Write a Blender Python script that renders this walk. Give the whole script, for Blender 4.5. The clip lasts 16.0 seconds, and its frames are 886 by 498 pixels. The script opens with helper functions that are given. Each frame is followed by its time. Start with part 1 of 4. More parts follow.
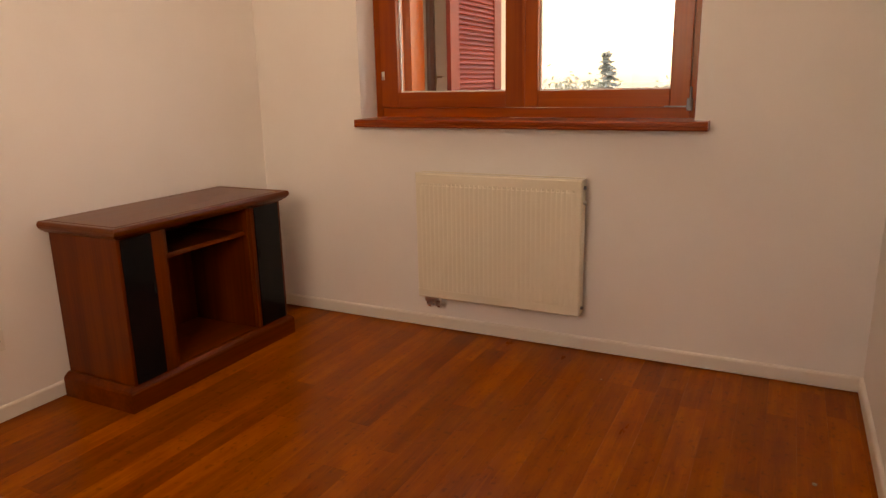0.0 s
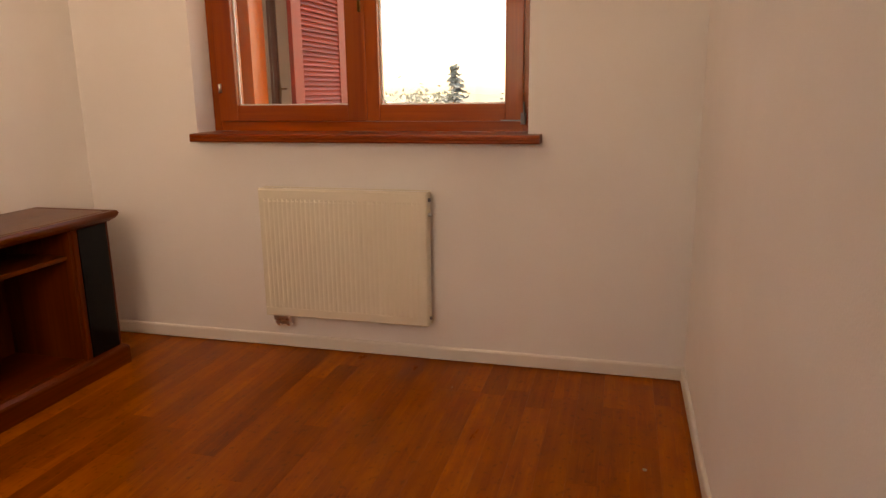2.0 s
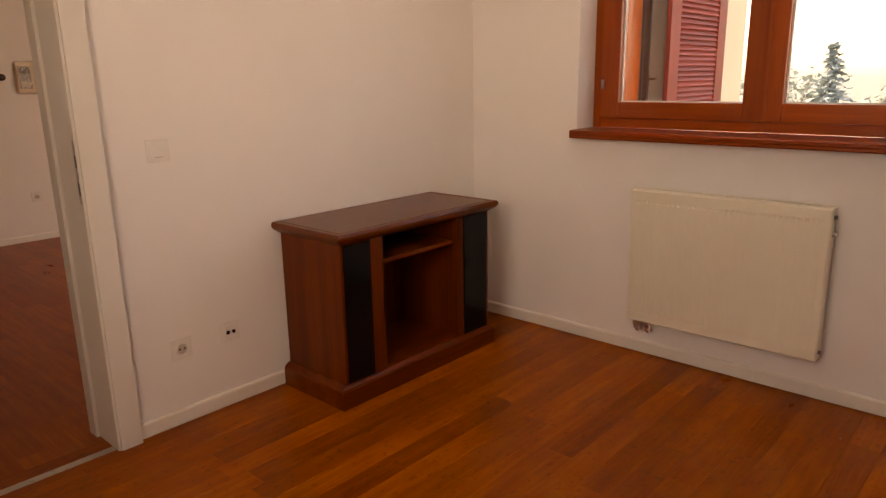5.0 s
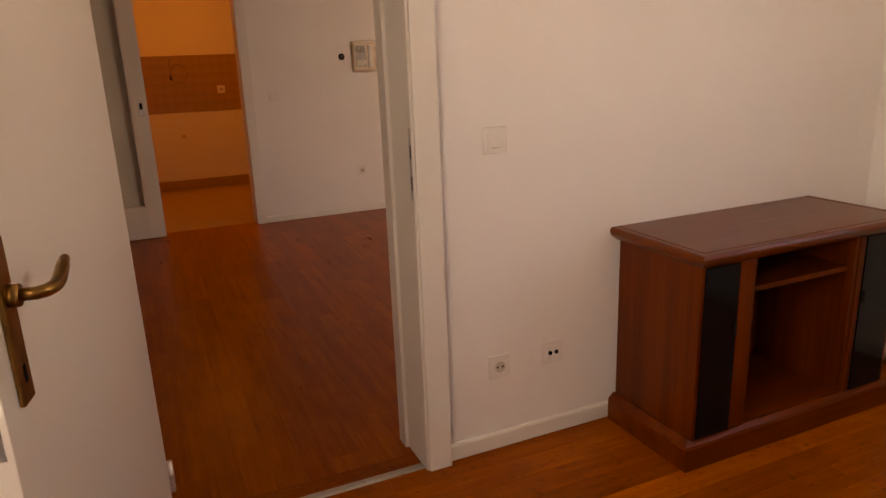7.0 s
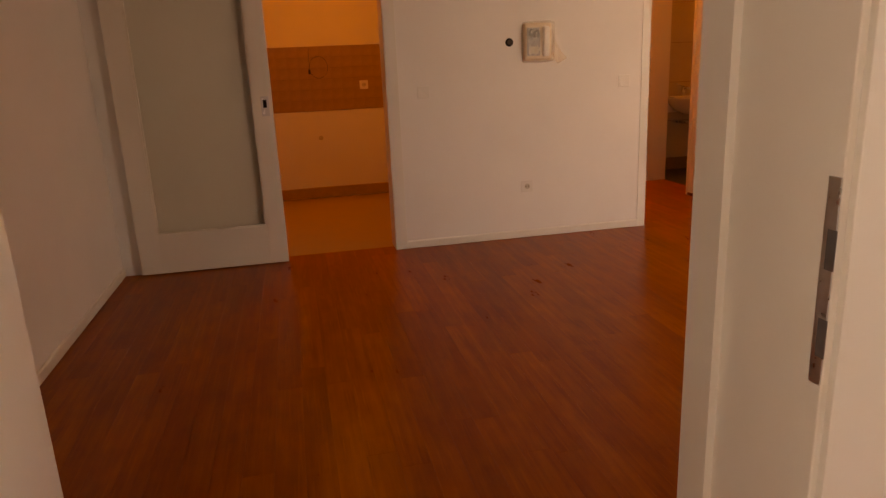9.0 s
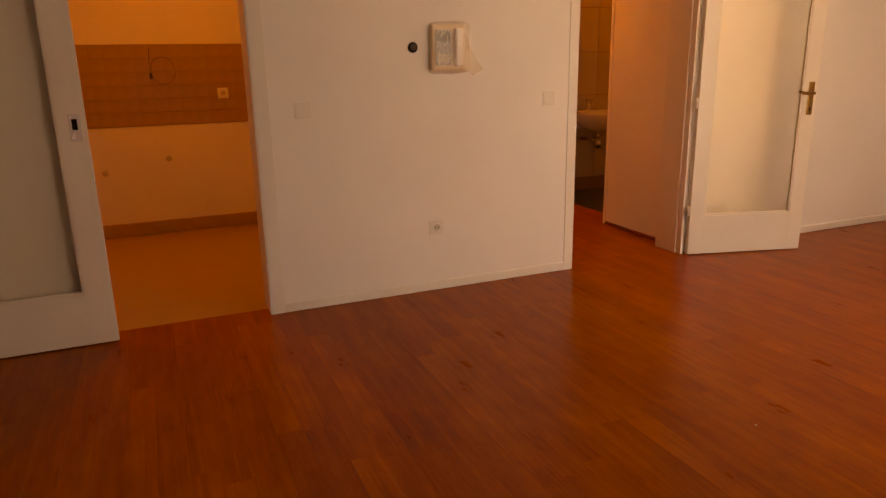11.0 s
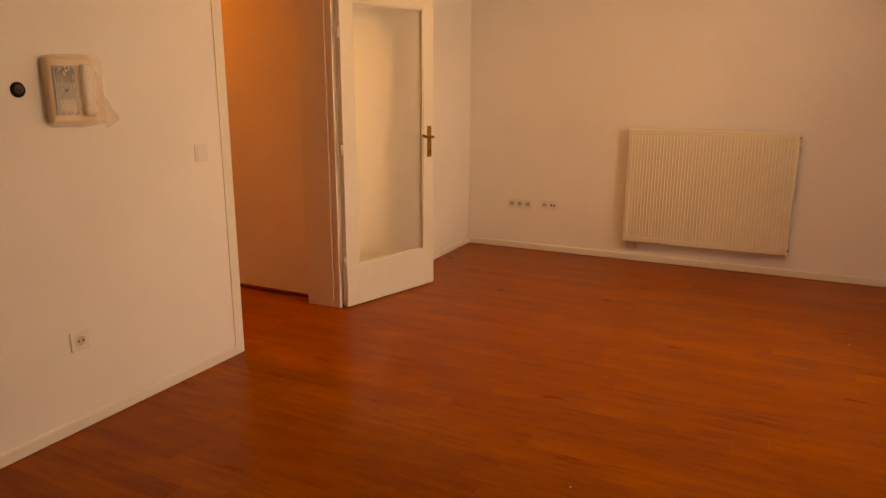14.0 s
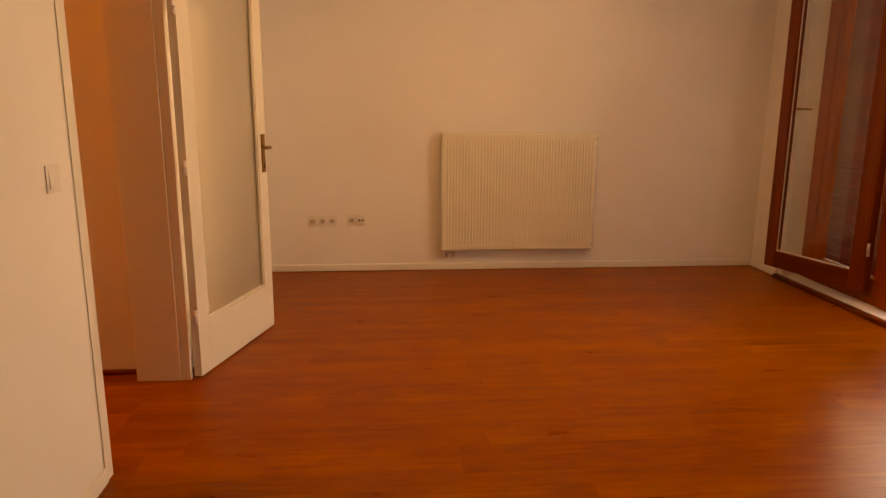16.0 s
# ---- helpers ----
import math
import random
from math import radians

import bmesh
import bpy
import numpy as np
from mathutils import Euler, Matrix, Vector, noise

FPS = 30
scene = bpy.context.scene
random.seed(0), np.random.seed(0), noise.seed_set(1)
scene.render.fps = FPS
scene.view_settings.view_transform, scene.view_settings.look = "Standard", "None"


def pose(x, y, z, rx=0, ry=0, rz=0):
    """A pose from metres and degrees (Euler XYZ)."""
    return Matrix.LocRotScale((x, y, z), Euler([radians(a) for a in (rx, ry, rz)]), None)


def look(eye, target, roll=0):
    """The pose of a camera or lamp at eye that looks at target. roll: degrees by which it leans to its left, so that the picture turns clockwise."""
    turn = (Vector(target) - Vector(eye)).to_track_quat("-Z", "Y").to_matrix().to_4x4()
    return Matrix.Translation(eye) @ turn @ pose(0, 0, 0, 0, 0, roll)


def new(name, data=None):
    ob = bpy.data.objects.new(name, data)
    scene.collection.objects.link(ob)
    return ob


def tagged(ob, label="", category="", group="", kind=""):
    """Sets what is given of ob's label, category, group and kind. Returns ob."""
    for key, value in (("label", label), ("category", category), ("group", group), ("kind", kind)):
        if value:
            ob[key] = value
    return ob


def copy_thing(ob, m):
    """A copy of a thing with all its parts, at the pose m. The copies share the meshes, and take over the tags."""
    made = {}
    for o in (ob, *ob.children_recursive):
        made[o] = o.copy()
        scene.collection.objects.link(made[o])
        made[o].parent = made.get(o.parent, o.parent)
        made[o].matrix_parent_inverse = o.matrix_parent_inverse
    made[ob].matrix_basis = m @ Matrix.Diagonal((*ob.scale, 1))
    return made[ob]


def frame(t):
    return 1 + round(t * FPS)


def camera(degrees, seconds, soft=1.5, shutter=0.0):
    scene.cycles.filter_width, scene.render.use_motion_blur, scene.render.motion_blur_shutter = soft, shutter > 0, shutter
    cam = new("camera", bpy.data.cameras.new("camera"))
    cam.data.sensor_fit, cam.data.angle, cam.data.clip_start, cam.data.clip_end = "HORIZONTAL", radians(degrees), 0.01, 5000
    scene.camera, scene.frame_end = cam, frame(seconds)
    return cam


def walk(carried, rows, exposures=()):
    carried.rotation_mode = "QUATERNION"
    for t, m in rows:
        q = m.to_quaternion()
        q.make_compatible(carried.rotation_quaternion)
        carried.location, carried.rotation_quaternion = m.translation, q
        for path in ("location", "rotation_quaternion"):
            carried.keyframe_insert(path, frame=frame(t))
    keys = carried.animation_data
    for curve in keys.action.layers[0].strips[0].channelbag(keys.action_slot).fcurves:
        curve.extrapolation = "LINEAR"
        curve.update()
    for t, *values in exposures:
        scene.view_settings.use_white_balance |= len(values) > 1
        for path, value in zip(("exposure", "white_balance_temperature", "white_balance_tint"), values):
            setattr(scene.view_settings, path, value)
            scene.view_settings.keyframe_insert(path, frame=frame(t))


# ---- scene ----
cam = camera(65.9, 16.0, 1.4)
PATH = [
    (0, (2.533, -2.95, 1.198), (1.655, -1.217, 0.724), -1.2),
    (0.5, (2.581, -2.932, 1.185), (1.824, -1.138, 0.727), -1.0),
    (1, (2.585, -2.927, 1.196), (1.969, -1.08, 0.736), -0.8),
    (1.5, (2.593, -2.919, 1.192), (2.047, -1.048, 0.742), -0.8),
    (2, (2.576, -2.927, 1.21), (2.08, -1.043, 0.759), -0.7),
    (2.5, (2.573, -2.899, 1.204), (2.086, -1.011, 0.761), -0.5),
    (3, (2.568, -2.886, 1.233), (2.039, -1.011, 0.779), -0.7),
    (3.5, (2.541, -2.893, 1.228), (1.858, -1.067, 0.781), -0.7),
    (4, (2.502, -2.905, 1.246), (1.618, -1.172, 0.784), -0.8),
    (4.5, (2.442, -2.908, 1.263), (1.353, -1.3, 0.785), -0.9),
    (5, (2.37, -2.925, 1.277), (1.063, -1.491, 0.791), -1.0),
    (5.2, (2.328, -2.941, 1.299), (0.953, -1.577, 0.799), -0.8),
    (7.3, (1.711, -2.741, 1.281), (-0.104, -2.09, 0.752), -2.5),
    (7.5, (1.613, -2.705, 1.271), (-0.231, -2.137, 0.745), -2.6),
    (8, (1.31, -2.643, 1.247), (-0.574, -2.23, 0.719), -2.9),
    (8.2, (1.162, -2.619, 1.226), (-0.729, -2.236, 0.7), -2.7),
    (10.3, (-0.238, -2.477, 1.221), (-2.099, -1.97, 0.692), -1.8),
    (10.5, (-0.315, -2.445, 1.234), (-2.161, -1.895, 0.697), -1.6),
    (11, (-0.5, -2.436, 1.264), (-2.278, -1.688, 0.736), -1.1),
    (11.5, (-0.711, -2.409, 1.361), (-2.391, -1.454, 0.848), -0.8),
    (12, (-0.823, -2.454, 1.41), (-2.431, -1.374, 0.912), -0.6),
    (12.5, (-0.95, -2.592, 1.401), (-2.417, -1.327, 0.903), -0.2),
    (13, (-1.084, -2.636, 1.388), (-2.365, -1.18, 0.898), 0.1),
    (13.5, (-1.293, -2.641, 1.373), (-2.378, -1.029, 0.898), 0.1),
    (14, (-1.538, -2.68, 1.348), (-2.396, -0.932, 0.889), 0.1),
    (14.5, (-1.893, -2.673, 1.29), (-2.462, -0.805, 0.857), 0.2),
    (15, (-2.234, -2.592, 1.298), (-2.554, -0.666, 0.866), 0.2),
    (15.5, (-2.622, -2.527, 1.285), (-2.7, -0.574, 0.862), 0.2),
    (16, (-2.993, -2.365, 1.274), (-2.835, -0.416, 0.854), 0.3),
]
walk(cam, [(t, look(eye, target, roll)) for t, eye, target, roll in PATH], [(0, 2.64, 13900, 34), (3.0, 2.64, 13900, 34), (5.0, 2.58, 12200, 33), (8.2, 2.74, 11300, 31), (10.3, 2.95, 17300, 36), (11.5, 2.97, 16300, 33), (12.5, 2.99, 16500, 33), (16, 3.04, 27000, 31)])

# ---- light ----
world = bpy.data.worlds.new("sky")
scene.world = world
world.use_nodes = True
_wn = world.node_tree
_sky = _wn.nodes.new("ShaderNodeTexSky")
_sky.sky_type = "NISHITA"
_sky.sun_disc = False
_sky.sun_elevation = radians(68)
_sky.sun_rotation = radians(277)
_sky.air_density, _sky.dust_density, _sky.ozone_density = 1.0, 1.5, 0.6
_wn.nodes["Background"].inputs["Strength"].default_value = 0.15
_wn.links.new(_sky.outputs[0], _wn.nodes["Background"].inputs["Color"])

sun = new("sun", bpy.data.lights.new("sun", "SUN"))
sun.data.energy, sun.data.angle, sun.data.color = 2.6, radians(0.6), (1.0, 0.95, 0.88)
sun.matrix_world = look((-4.0, 0.5, 10.0), (0, 0, 0))


def ceiling_light(name, x, y, z, size, watts, colour):
    lamp = new(name, bpy.data.lights.new(name, "AREA"))
    lamp.data.shape, lamp.data.size, lamp.data.energy, lamp.data.color = "DISK", size, watts, colour
    lamp.matrix_world = pose(x, y, z)
    return lamp


def opening_light(name, eye, target, w, h, watts, spread):
    """An area lamp that stands in for daylight in the upper part of an opening."""
    lamp = new(name, bpy.data.lights.new(name, "AREA"))
    lamp.data.shape, lamp.data.size, lamp.data.size_y, lamp.data.energy, lamp.data.color = "RECTANGLE", w, h, watts, DAY
    lamp.data.spread = radians(spread)
    lamp.matrix_world = look(eye, target)
    return lamp


WARM = (1.0, 0.37, 0.065)
DAY = (1.0, 0.97, 0.93)
opening_light("window_daylight", (1.43, 0.045, 2.04), (1.30, -1.0, 2.62), 1.2, 0.46, 2.2, 110)
# Added fill from an unseen back wall; brightens the surfaces facing south.
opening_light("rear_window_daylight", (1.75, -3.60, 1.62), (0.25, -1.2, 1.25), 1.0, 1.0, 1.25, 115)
opening_light("balcony_daylight", (0.0, 0.89, 1.32), (-2.2, 0.5, 1.95), 0.86, 1.75, 2.6, 140)
ceiling_light("kitchen_lamp", -5.1, -2.3, 2.50, 0.30, 1.32, (1.0, 0.30, 0.04))
ceiling_light("hall_lamp", -5.35, 0.10, 2.50, 0.25, 1.25, (1.0, 0.30, 0.035))
# Unseen warm fill, added to brighten the living room's north wall.
ceiling_light("living_room_lamp", -2.35, 0.85, 2.52, 0.35, 1.4, (1.0, 0.62, 0.24))
ceiling_light("bathroom_lamp", -5.5, 1.9, 2.50, 0.25, 0.5, (1.0, 0.30, 0.035))


# ---- materials ----
class Mat:
    """A small node-tree writer."""

    def __init__(self, name, rough=0.5, metal=0.0, **extra):
        self.m = bpy.data.materials.new(name)
        self.m.use_nodes = True
        self.t = self.m.node_tree
        self.b = self.t.nodes["Principled BSDF"]
        self.b.inputs["Roughness"].default_value = rough
        self.b.inputs["Metallic"].default_value = metal
        for k, v in extra.items():
            self.b.inputs[k.replace("_", " ")].default_value = v

    def node(self, kind, **ins):
        n = self.t.nodes.new(kind)
        for k, v in ins.items():
            n.inputs[k].default_value = v
        return n

    def link(self, a, b):
        self.t.links.new(a, b)

    def coords(self, scale=(1, 1, 1), where="Object", shift=None):
        c = self.t.nodes.new("ShaderNodeTexCoord")
        mp = self.t.nodes.new("ShaderNodeMapping")
        mp.inputs["Scale"].default_value = scale
        self.link(c.outputs[where], mp.inputs["Vector"])
        if shift is not None:
            self.link(shift, mp.inputs["Location"])
        return mp.outputs[0]

    def noise(self, vec, scale, detail=3.0, rough=0.5):
        n = self.node("ShaderNodeTexNoise", Scale=scale, Detail=detail, Roughness=rough)
        self.link(vec, n.inputs["Vector"])
        return n.outputs["Fac"]

    def ramp(self, fac, stops):
        r = self.t.nodes.new("ShaderNodeValToRGB")
        while len(r.color_ramp.elements) < len(stops):
            r.color_ramp.elements.new(0.5)
        for e, (p, c) in zip(r.color_ramp.elements, stops):
            e.position, e.color = p, (*c, 1)
        self.link(fac, r.inputs[0])
        return r.outputs[0]

    def mix(self, fac, a, b, how="MIX"):
        n = self.t.nodes.new("ShaderNodeMix")
        n.data_type, n.blend_type = "RGBA", how
        for s, v in ((n.inputs[0], fac), (n.inputs[6], a), (n.inputs[7], b)):
            if isinstance(v, (int, float)):
                s.default_value = v
            elif isinstance(v, tuple):
                s.default_value = (*v, 1)
            else:
                self.link(v, s)
        return n.outputs[2]

    def colour(self, out):
        self.link(out, self.b.inputs["Base Color"])
        return self

    def rough(self, fac, lo, hi):
        n = self.node("ShaderNodeMapRange")
        n.inputs["To Min"].default_value, n.inputs["To Max"].default_value = lo, hi
        self.link(fac, n.inputs[0])
        self.link(n.outputs[0], self.b.inputs["Roughness"])
        return self

    def bump(self, fac, strength, distance):
        n = self.node("ShaderNodeBump", Strength=strength, Distance=distance)
        self.link(fac, n.inputs["Height"])
        self.link(n.outputs[0], self.b.inputs["Normal"])
        return self


def paint_material(name, base, rough=0.6, relief=0.25):
    a = Mat(name, rough)
    big = a.noise(a.coords(), 1.3, 4)
    fine = a.noise(a.coords(), 160, 3)
    dark = tuple(c * 0.93 for c in base)
    a.colour(a.ramp(big, [(0.3, dark), (0.65, base)]))
    a.rough(big, rough - 0.06, rough + 0.06)
    a.bump(fine, relief, 0.0015)
    return a.m


def wood_material(name, dark, mid, light, rough, along=0, grain=1.0, coat=0.0):
    """Wood with grain along the given axis of the object's coordinates."""
    a = Mat(name, rough, Specular_IOR_Level=0.19)
    info = a.t.nodes.new("ShaderNodeObjectInfo")
    shift = a.node("ShaderNodeVectorMath")
    shift.operation = "SCALE"
    shift.inputs[0].default_value = (31.0, 17.0, 7.0)
    a.link(info.outputs["Random"], shift.inputs["Scale"])
    s = [14 * grain] * 3
    s[along] = 0.8 * grain
    f = [90 * grain] * 3
    f[along] = 2.2 * grain
    band = a.noise(a.coords(tuple(s), shift=shift.outputs[0]), 1.0, 5, 0.6)
    fibre = a.noise(a.coords(tuple(f), shift=shift.outputs[0]), 1.0, 3, 0.6)
    tone = a.ramp(band, [(0.28, dark), (0.5, mid), (0.74, light)])
    tone = a.mix(0.35, tone, a.ramp(fibre, [(0.3, dark), (0.7, light)]))
    each = a.ramp(info.outputs["Random"], [(0.0, (0.72, 0.72, 0.72)), (1.0, (1.12, 1.12, 1.12))])
    a.colour(a.mix(1.0, tone, each, "MULTIPLY"))
    a.rough(fibre, rough - 0.05, rough + 0.08)
    a.bump(fibre, 0.12, 0.0008)
    if coat:
        a.b.inputs["Coat Weight"].default_value = coat
        a.b.inputs["Coat Roughness"].default_value = 0.15
    return a.m


def floor_material(name, along, nodes, lowest, highest):
    """Caramel strip flooring: soft lengthwise strips with short dark nodes, satin varnish."""
    a = Mat(name, 0.3, Specular_IOR_Level=0.13)
    info = a.t.nodes.new("ShaderNodeObjectInfo")
    shift = a.node("ShaderNodeVectorMath")
    shift.operation = "SCALE"
    shift.inputs[0].default_value = (43.0, 29.0, 11.0)
    a.link(info.outputs["Random"], shift.inputs["Scale"])

    def stretched(across, length):
        s = [across, across, 1.0]
        s[along] = length
        return a.coords(tuple(s), shift=shift.outputs[0])
    strip = a.noise(stretched(34.0, 1.4), 1.0, 2.0, 0.5)
    fibre = a.noise(stretched(220.0, 6.0), 1.0, 3, 0.6)
    cloud = a.noise(stretched(11.0, 4.5), 1.0, 4, 0.65)
    knot = a.noise(stretched(62.0, 40.0), 1.0, 1.0, 0.4)
    big = a.noise(a.coords((1, 1, 1), "Generated"), 2.0, 3)
    tone = a.ramp(strip, [(0.22, FLOOR_DARK), (0.5, FLOOR_MID), (0.78, FLOOR_LIGHT)])
    tone = a.mix(0.45, tone, a.ramp(cloud, [(0.32, FLOOR_DARK), (0.68, FLOOR_LIGHT)]))
    tone = a.mix(0.12, tone, a.ramp(fibre, [(0.3, FLOOR_DARK), (0.7, FLOOR_LIGHT)]))
    tone = a.mix(a.ramp(knot, [(0.61, (0, 0, 0)), (0.74, (nodes, nodes, nodes))]), tone, FLOOR_KNOT)
    fleck = a.noise(stretched(110.0, 5.0), 1.0, 1.0, 0.4)
    tone = a.mix(a.ramp(fleck, [(0.60, (0, 0, 0)), (0.74, (0.45, 0.45, 0.45))]), tone, FLOOR_LIGHT)
    each = a.ramp(info.outputs["Random"], [(0.0, (lowest, lowest * 0.94, lowest * 0.9)), (0.5, (0.97, 0.96, 0.95)), (1.0, (highest, highest * 1.04, highest * 1.04))])
    a.colour(a.mix(1.0, tone, each, "MULTIPLY"))
    a.rough(cloud, 0.24, 0.36)
    a.bump(fibre, 0.05, 0.0005)
    return a.m


def plain_material(name, base, rough=0.45, metal=0.0, vary=0.1, scale=25, relief=0.0, **extra):
    a = Mat(name, rough, metal, **extra)
    n = a.noise(a.coords(), scale, 3)
    a.colour(a.ramp(n, [(0.3, tuple(c * (1 - vary) for c in base)), (0.7, base)]))
    a.rough(n, max(0.02, rough - 0.05), rough + 0.07)
    if relief:
        a.bump(n, relief, 0.001)
    return a.m


def glass_material(name, tint=(1, 1, 1), rough=0.0, relief=0.0, ior=1.45):
    a = Mat(name, rough, 0.0, Transmission_Weight=1.0, IOR=ior)
    n = a.noise(a.coords(), 6, 2)
    a.colour(a.ramp(n, [(0.3, tuple(c * 0.97 for c in tint)), (0.7, tint)]))
    if rough:
        a.rough(n, rough, rough + 0.05)
    if relief:
        a.bump(a.noise(a.coords(), 140, 2), relief, 0.001)
    return a.m


FLOOR_DARK, FLOOR_MID, FLOOR_LIGHT, FLOOR_KNOT = (0.195, 0.026, 0.0005), (0.315, 0.061, 0.0007), (0.455, 0.118, 0.0014), (0.10, 0.016, 0.0005)
WALL = paint_material("wall_paint", (0.86, 0.85, 0.83), 0.75, 0.3)
CEIL = paint_material("ceiling_paint", (0.82, 0.81, 0.79), 0.85, 0.2)
TRIM = paint_material("trim_paint", (0.82, 0.80, 0.745), 0.38, 0.06)
DOORP = paint_material("door_paint", (0.80, 0.77, 0.70), 0.35, 0.05)
FLOOR_X = floor_material("strip_floor_x", 0, 0.0, 0.89, 1.07)
FLOOR_Y = floor_material("strip_floor_y", 1, 0.45, 0.76, 1.16)
WIN_V = wood_material("varnished_pine_upright", (0.24, 0.028, 0.001), (0.355, 0.055, 0.002), (0.46, 0.090, 0.005), 0.34, 2, 1.0, 0.3)
WIN_H = wood_material("varnished_pine_level", (0.24, 0.028, 0.001), (0.355, 0.055, 0.002), (0.46, 0.090, 0.005), 0.34, 0, 1.0, 0.3)
WIN_Y = wood_material("varnished_pine_cross", (0.24, 0.028, 0.001), (0.355, 0.055, 0.002), (0.46, 0.090, 0.005), 0.34, 1, 1.0, 0.3)
# Window pine darkened: the balcony leaf's backlit shade is put into the colour.
BAL_V = wood_material("backlit_tone_pine_upright", (0.11, 0.012, 0.0015), (0.18, 0.023, 0.002), (0.25, 0.042, 0.004), 0.3, 2, 1.0, 0.3)
BAL_H = wood_material("backlit_tone_pine_level", (0.11, 0.012, 0.0015), (0.18, 0.023, 0.002), (0.25, 0.042, 0.004), 0.3, 0, 1.0, 0.3)
SILL = wood_material("dark_varnished_sill", (0.22, 0.024, 0.002), (0.33, 0.045, 0.003), (0.42, 0.072, 0.005), 0.3, 0, 1.0, 0.3)
FITTING = plain_material("dull_zinc", (0.22, 0.22, 0.23), 0.45, 0.7, 0.2, 60)
CAB_V = wood_material("stained_wood_upright", (0.050, 0.0060, 0.0002), (0.124, 0.0180, 0.0004), (0.210, 0.038, 0.0008), 0.32, 2, 1.0)
CAB_Y = wood_material("stained_wood_level", (0.050, 0.0060, 0.0002), (0.124, 0.0180, 0.0004), (0.210, 0.038, 0.0008), 0.32, 1, 1.0)
# Cabinet wood made lighter: reflected light on the top is put into its colour.
CAB_TOP = wood_material("sheen_lightened_cabinet_top", (0.125, 0.0225, 0.0008), (0.170, 0.0335, 0.0012), (0.215, 0.047, 0.0018), 0.28, 1, 1.0, 0.15)
SHUT = wood_material("red_shutter_paint", (0.19, 0.020, 0.010), (0.27, 0.033, 0.016), (0.34, 0.048, 0.024), 0.5, 1, 1.0)
RAD = paint_material("radiator_enamel", (0.80, 0.765, 0.64), 0.32, 0.04)
PLASTIC = plain_material("white_plastic", (0.80, 0.79, 0.76), 0.3, vary=0.04)
# Near-black colour stands for shade in holes and slots; also plain black pulls.
DARK = plain_material("black_recess_shade", (0.012, 0.010, 0.009), 0.85, Specular_IOR_Level=0.1)
STEEL = plain_material("brushed_steel", (0.62, 0.62, 0.62), 0.28, 1.0, 0.12, 80)
CHROME = plain_material("chrome", (0.8, 0.8, 0.8), 0.1, 1.0, 0.05, 30)
BRASS = plain_material("aged_brass", (0.36, 0.195, 0.06), 0.3, 1.0, 0.35, 40)
GLASS = glass_material("window_glass", (0.97, 0.99, 0.98))
FROST = glass_material("frosted_glass", (0.84, 0.80, 0.73), 0.42, 0.4)
SMOKE = plain_material("smoked_glass", (0.004, 0.004, 0.005), 0.12, vary=0.3, Specular_IOR_Level=0.16)
TILE = plain_material("ochre_tile", (0.43, 0.28, 0.15), 0.3, vary=0.15, scale=18)
GROUT = plain_material("grout", (0.34, 0.22, 0.13), 0.85)
KFLOOR = plain_material("beige_floor_tile", (0.47, 0.29, 0.11), 0.35, vary=0.12, scale=7)
BATHT = plain_material("cream_wall_tile", (0.62, 0.54, 0.42), 0.2, vary=0.08, scale=5)
BATHF = plain_material("dark_floor_tile", (0.06, 0.055, 0.05), 0.35, vary=0.3, scale=9)
CERAMIC = plain_material("white_ceramic", (0.82, 0.81, 0.78), 0.12, vary=0.03)
GREY = plain_material("grey_metal_panel", (0.30, 0.32, 0.34), 0.4, 0.1, 0.35, 60)
SCREEN = plain_material("dark_screen", (0.012, 0.013, 0.020), 0.3)
BEIGE = plain_material("beige_shade_plastic", (0.58, 0.54, 0.47), 0.4, vary=0.1)
GLOSS = plain_material("shiny_film", (0.85, 0.80, 0.72), 0.08, vary=0.05)
AMBER = plain_material("amber_casing", (0.78, 0.64, 0.47), 0.4, vary=0.1)
FILM = plain_material("crumpled_film", (0.90, 0.74, 0.56), 0.16, vary=0.2, scale=40, relief=0.8, Alpha=0.24)
CABLE = plain_material("dark_cable", (0.05, 0.03, 0.02), 0.6)
PULL = plain_material("bright_nickel", (0.90, 0.90, 0.92), 0.25, 0.25, 0.05, 30)
CRUMB = plain_material("plaster_crumb", (0.55, 0.50, 0.45), 0.9, vary=0.3)
RENDER = paint_material("exterior_render", (0.66, 0.50, 0.34), 0.9, 0.8)
CONCRETE = paint_material("balcony_concrete", (0.42, 0.40, 0.37), 0.85, 0.6)
GROUND = plain_material("meadow", (0.12, 0.15, 0.13), 0.95, vary=0.5, scale=0.4)
BARK = plain_material("bark", (0.10, 0.07, 0.05), 0.95, vary=0.4, scale=12)
# Foliage colours are raised well above natural ones to stand for outdoor glare.
NEEDLE = plain_material("glare_paled_needles", (0.27, 0.35, 0.35), 0.8, vary=0.25, scale=3)
LEAF = plain_material("glare_paled_leaves", (0.32, 0.37, 0.32), 0.8, vary=0.3, scale=3)


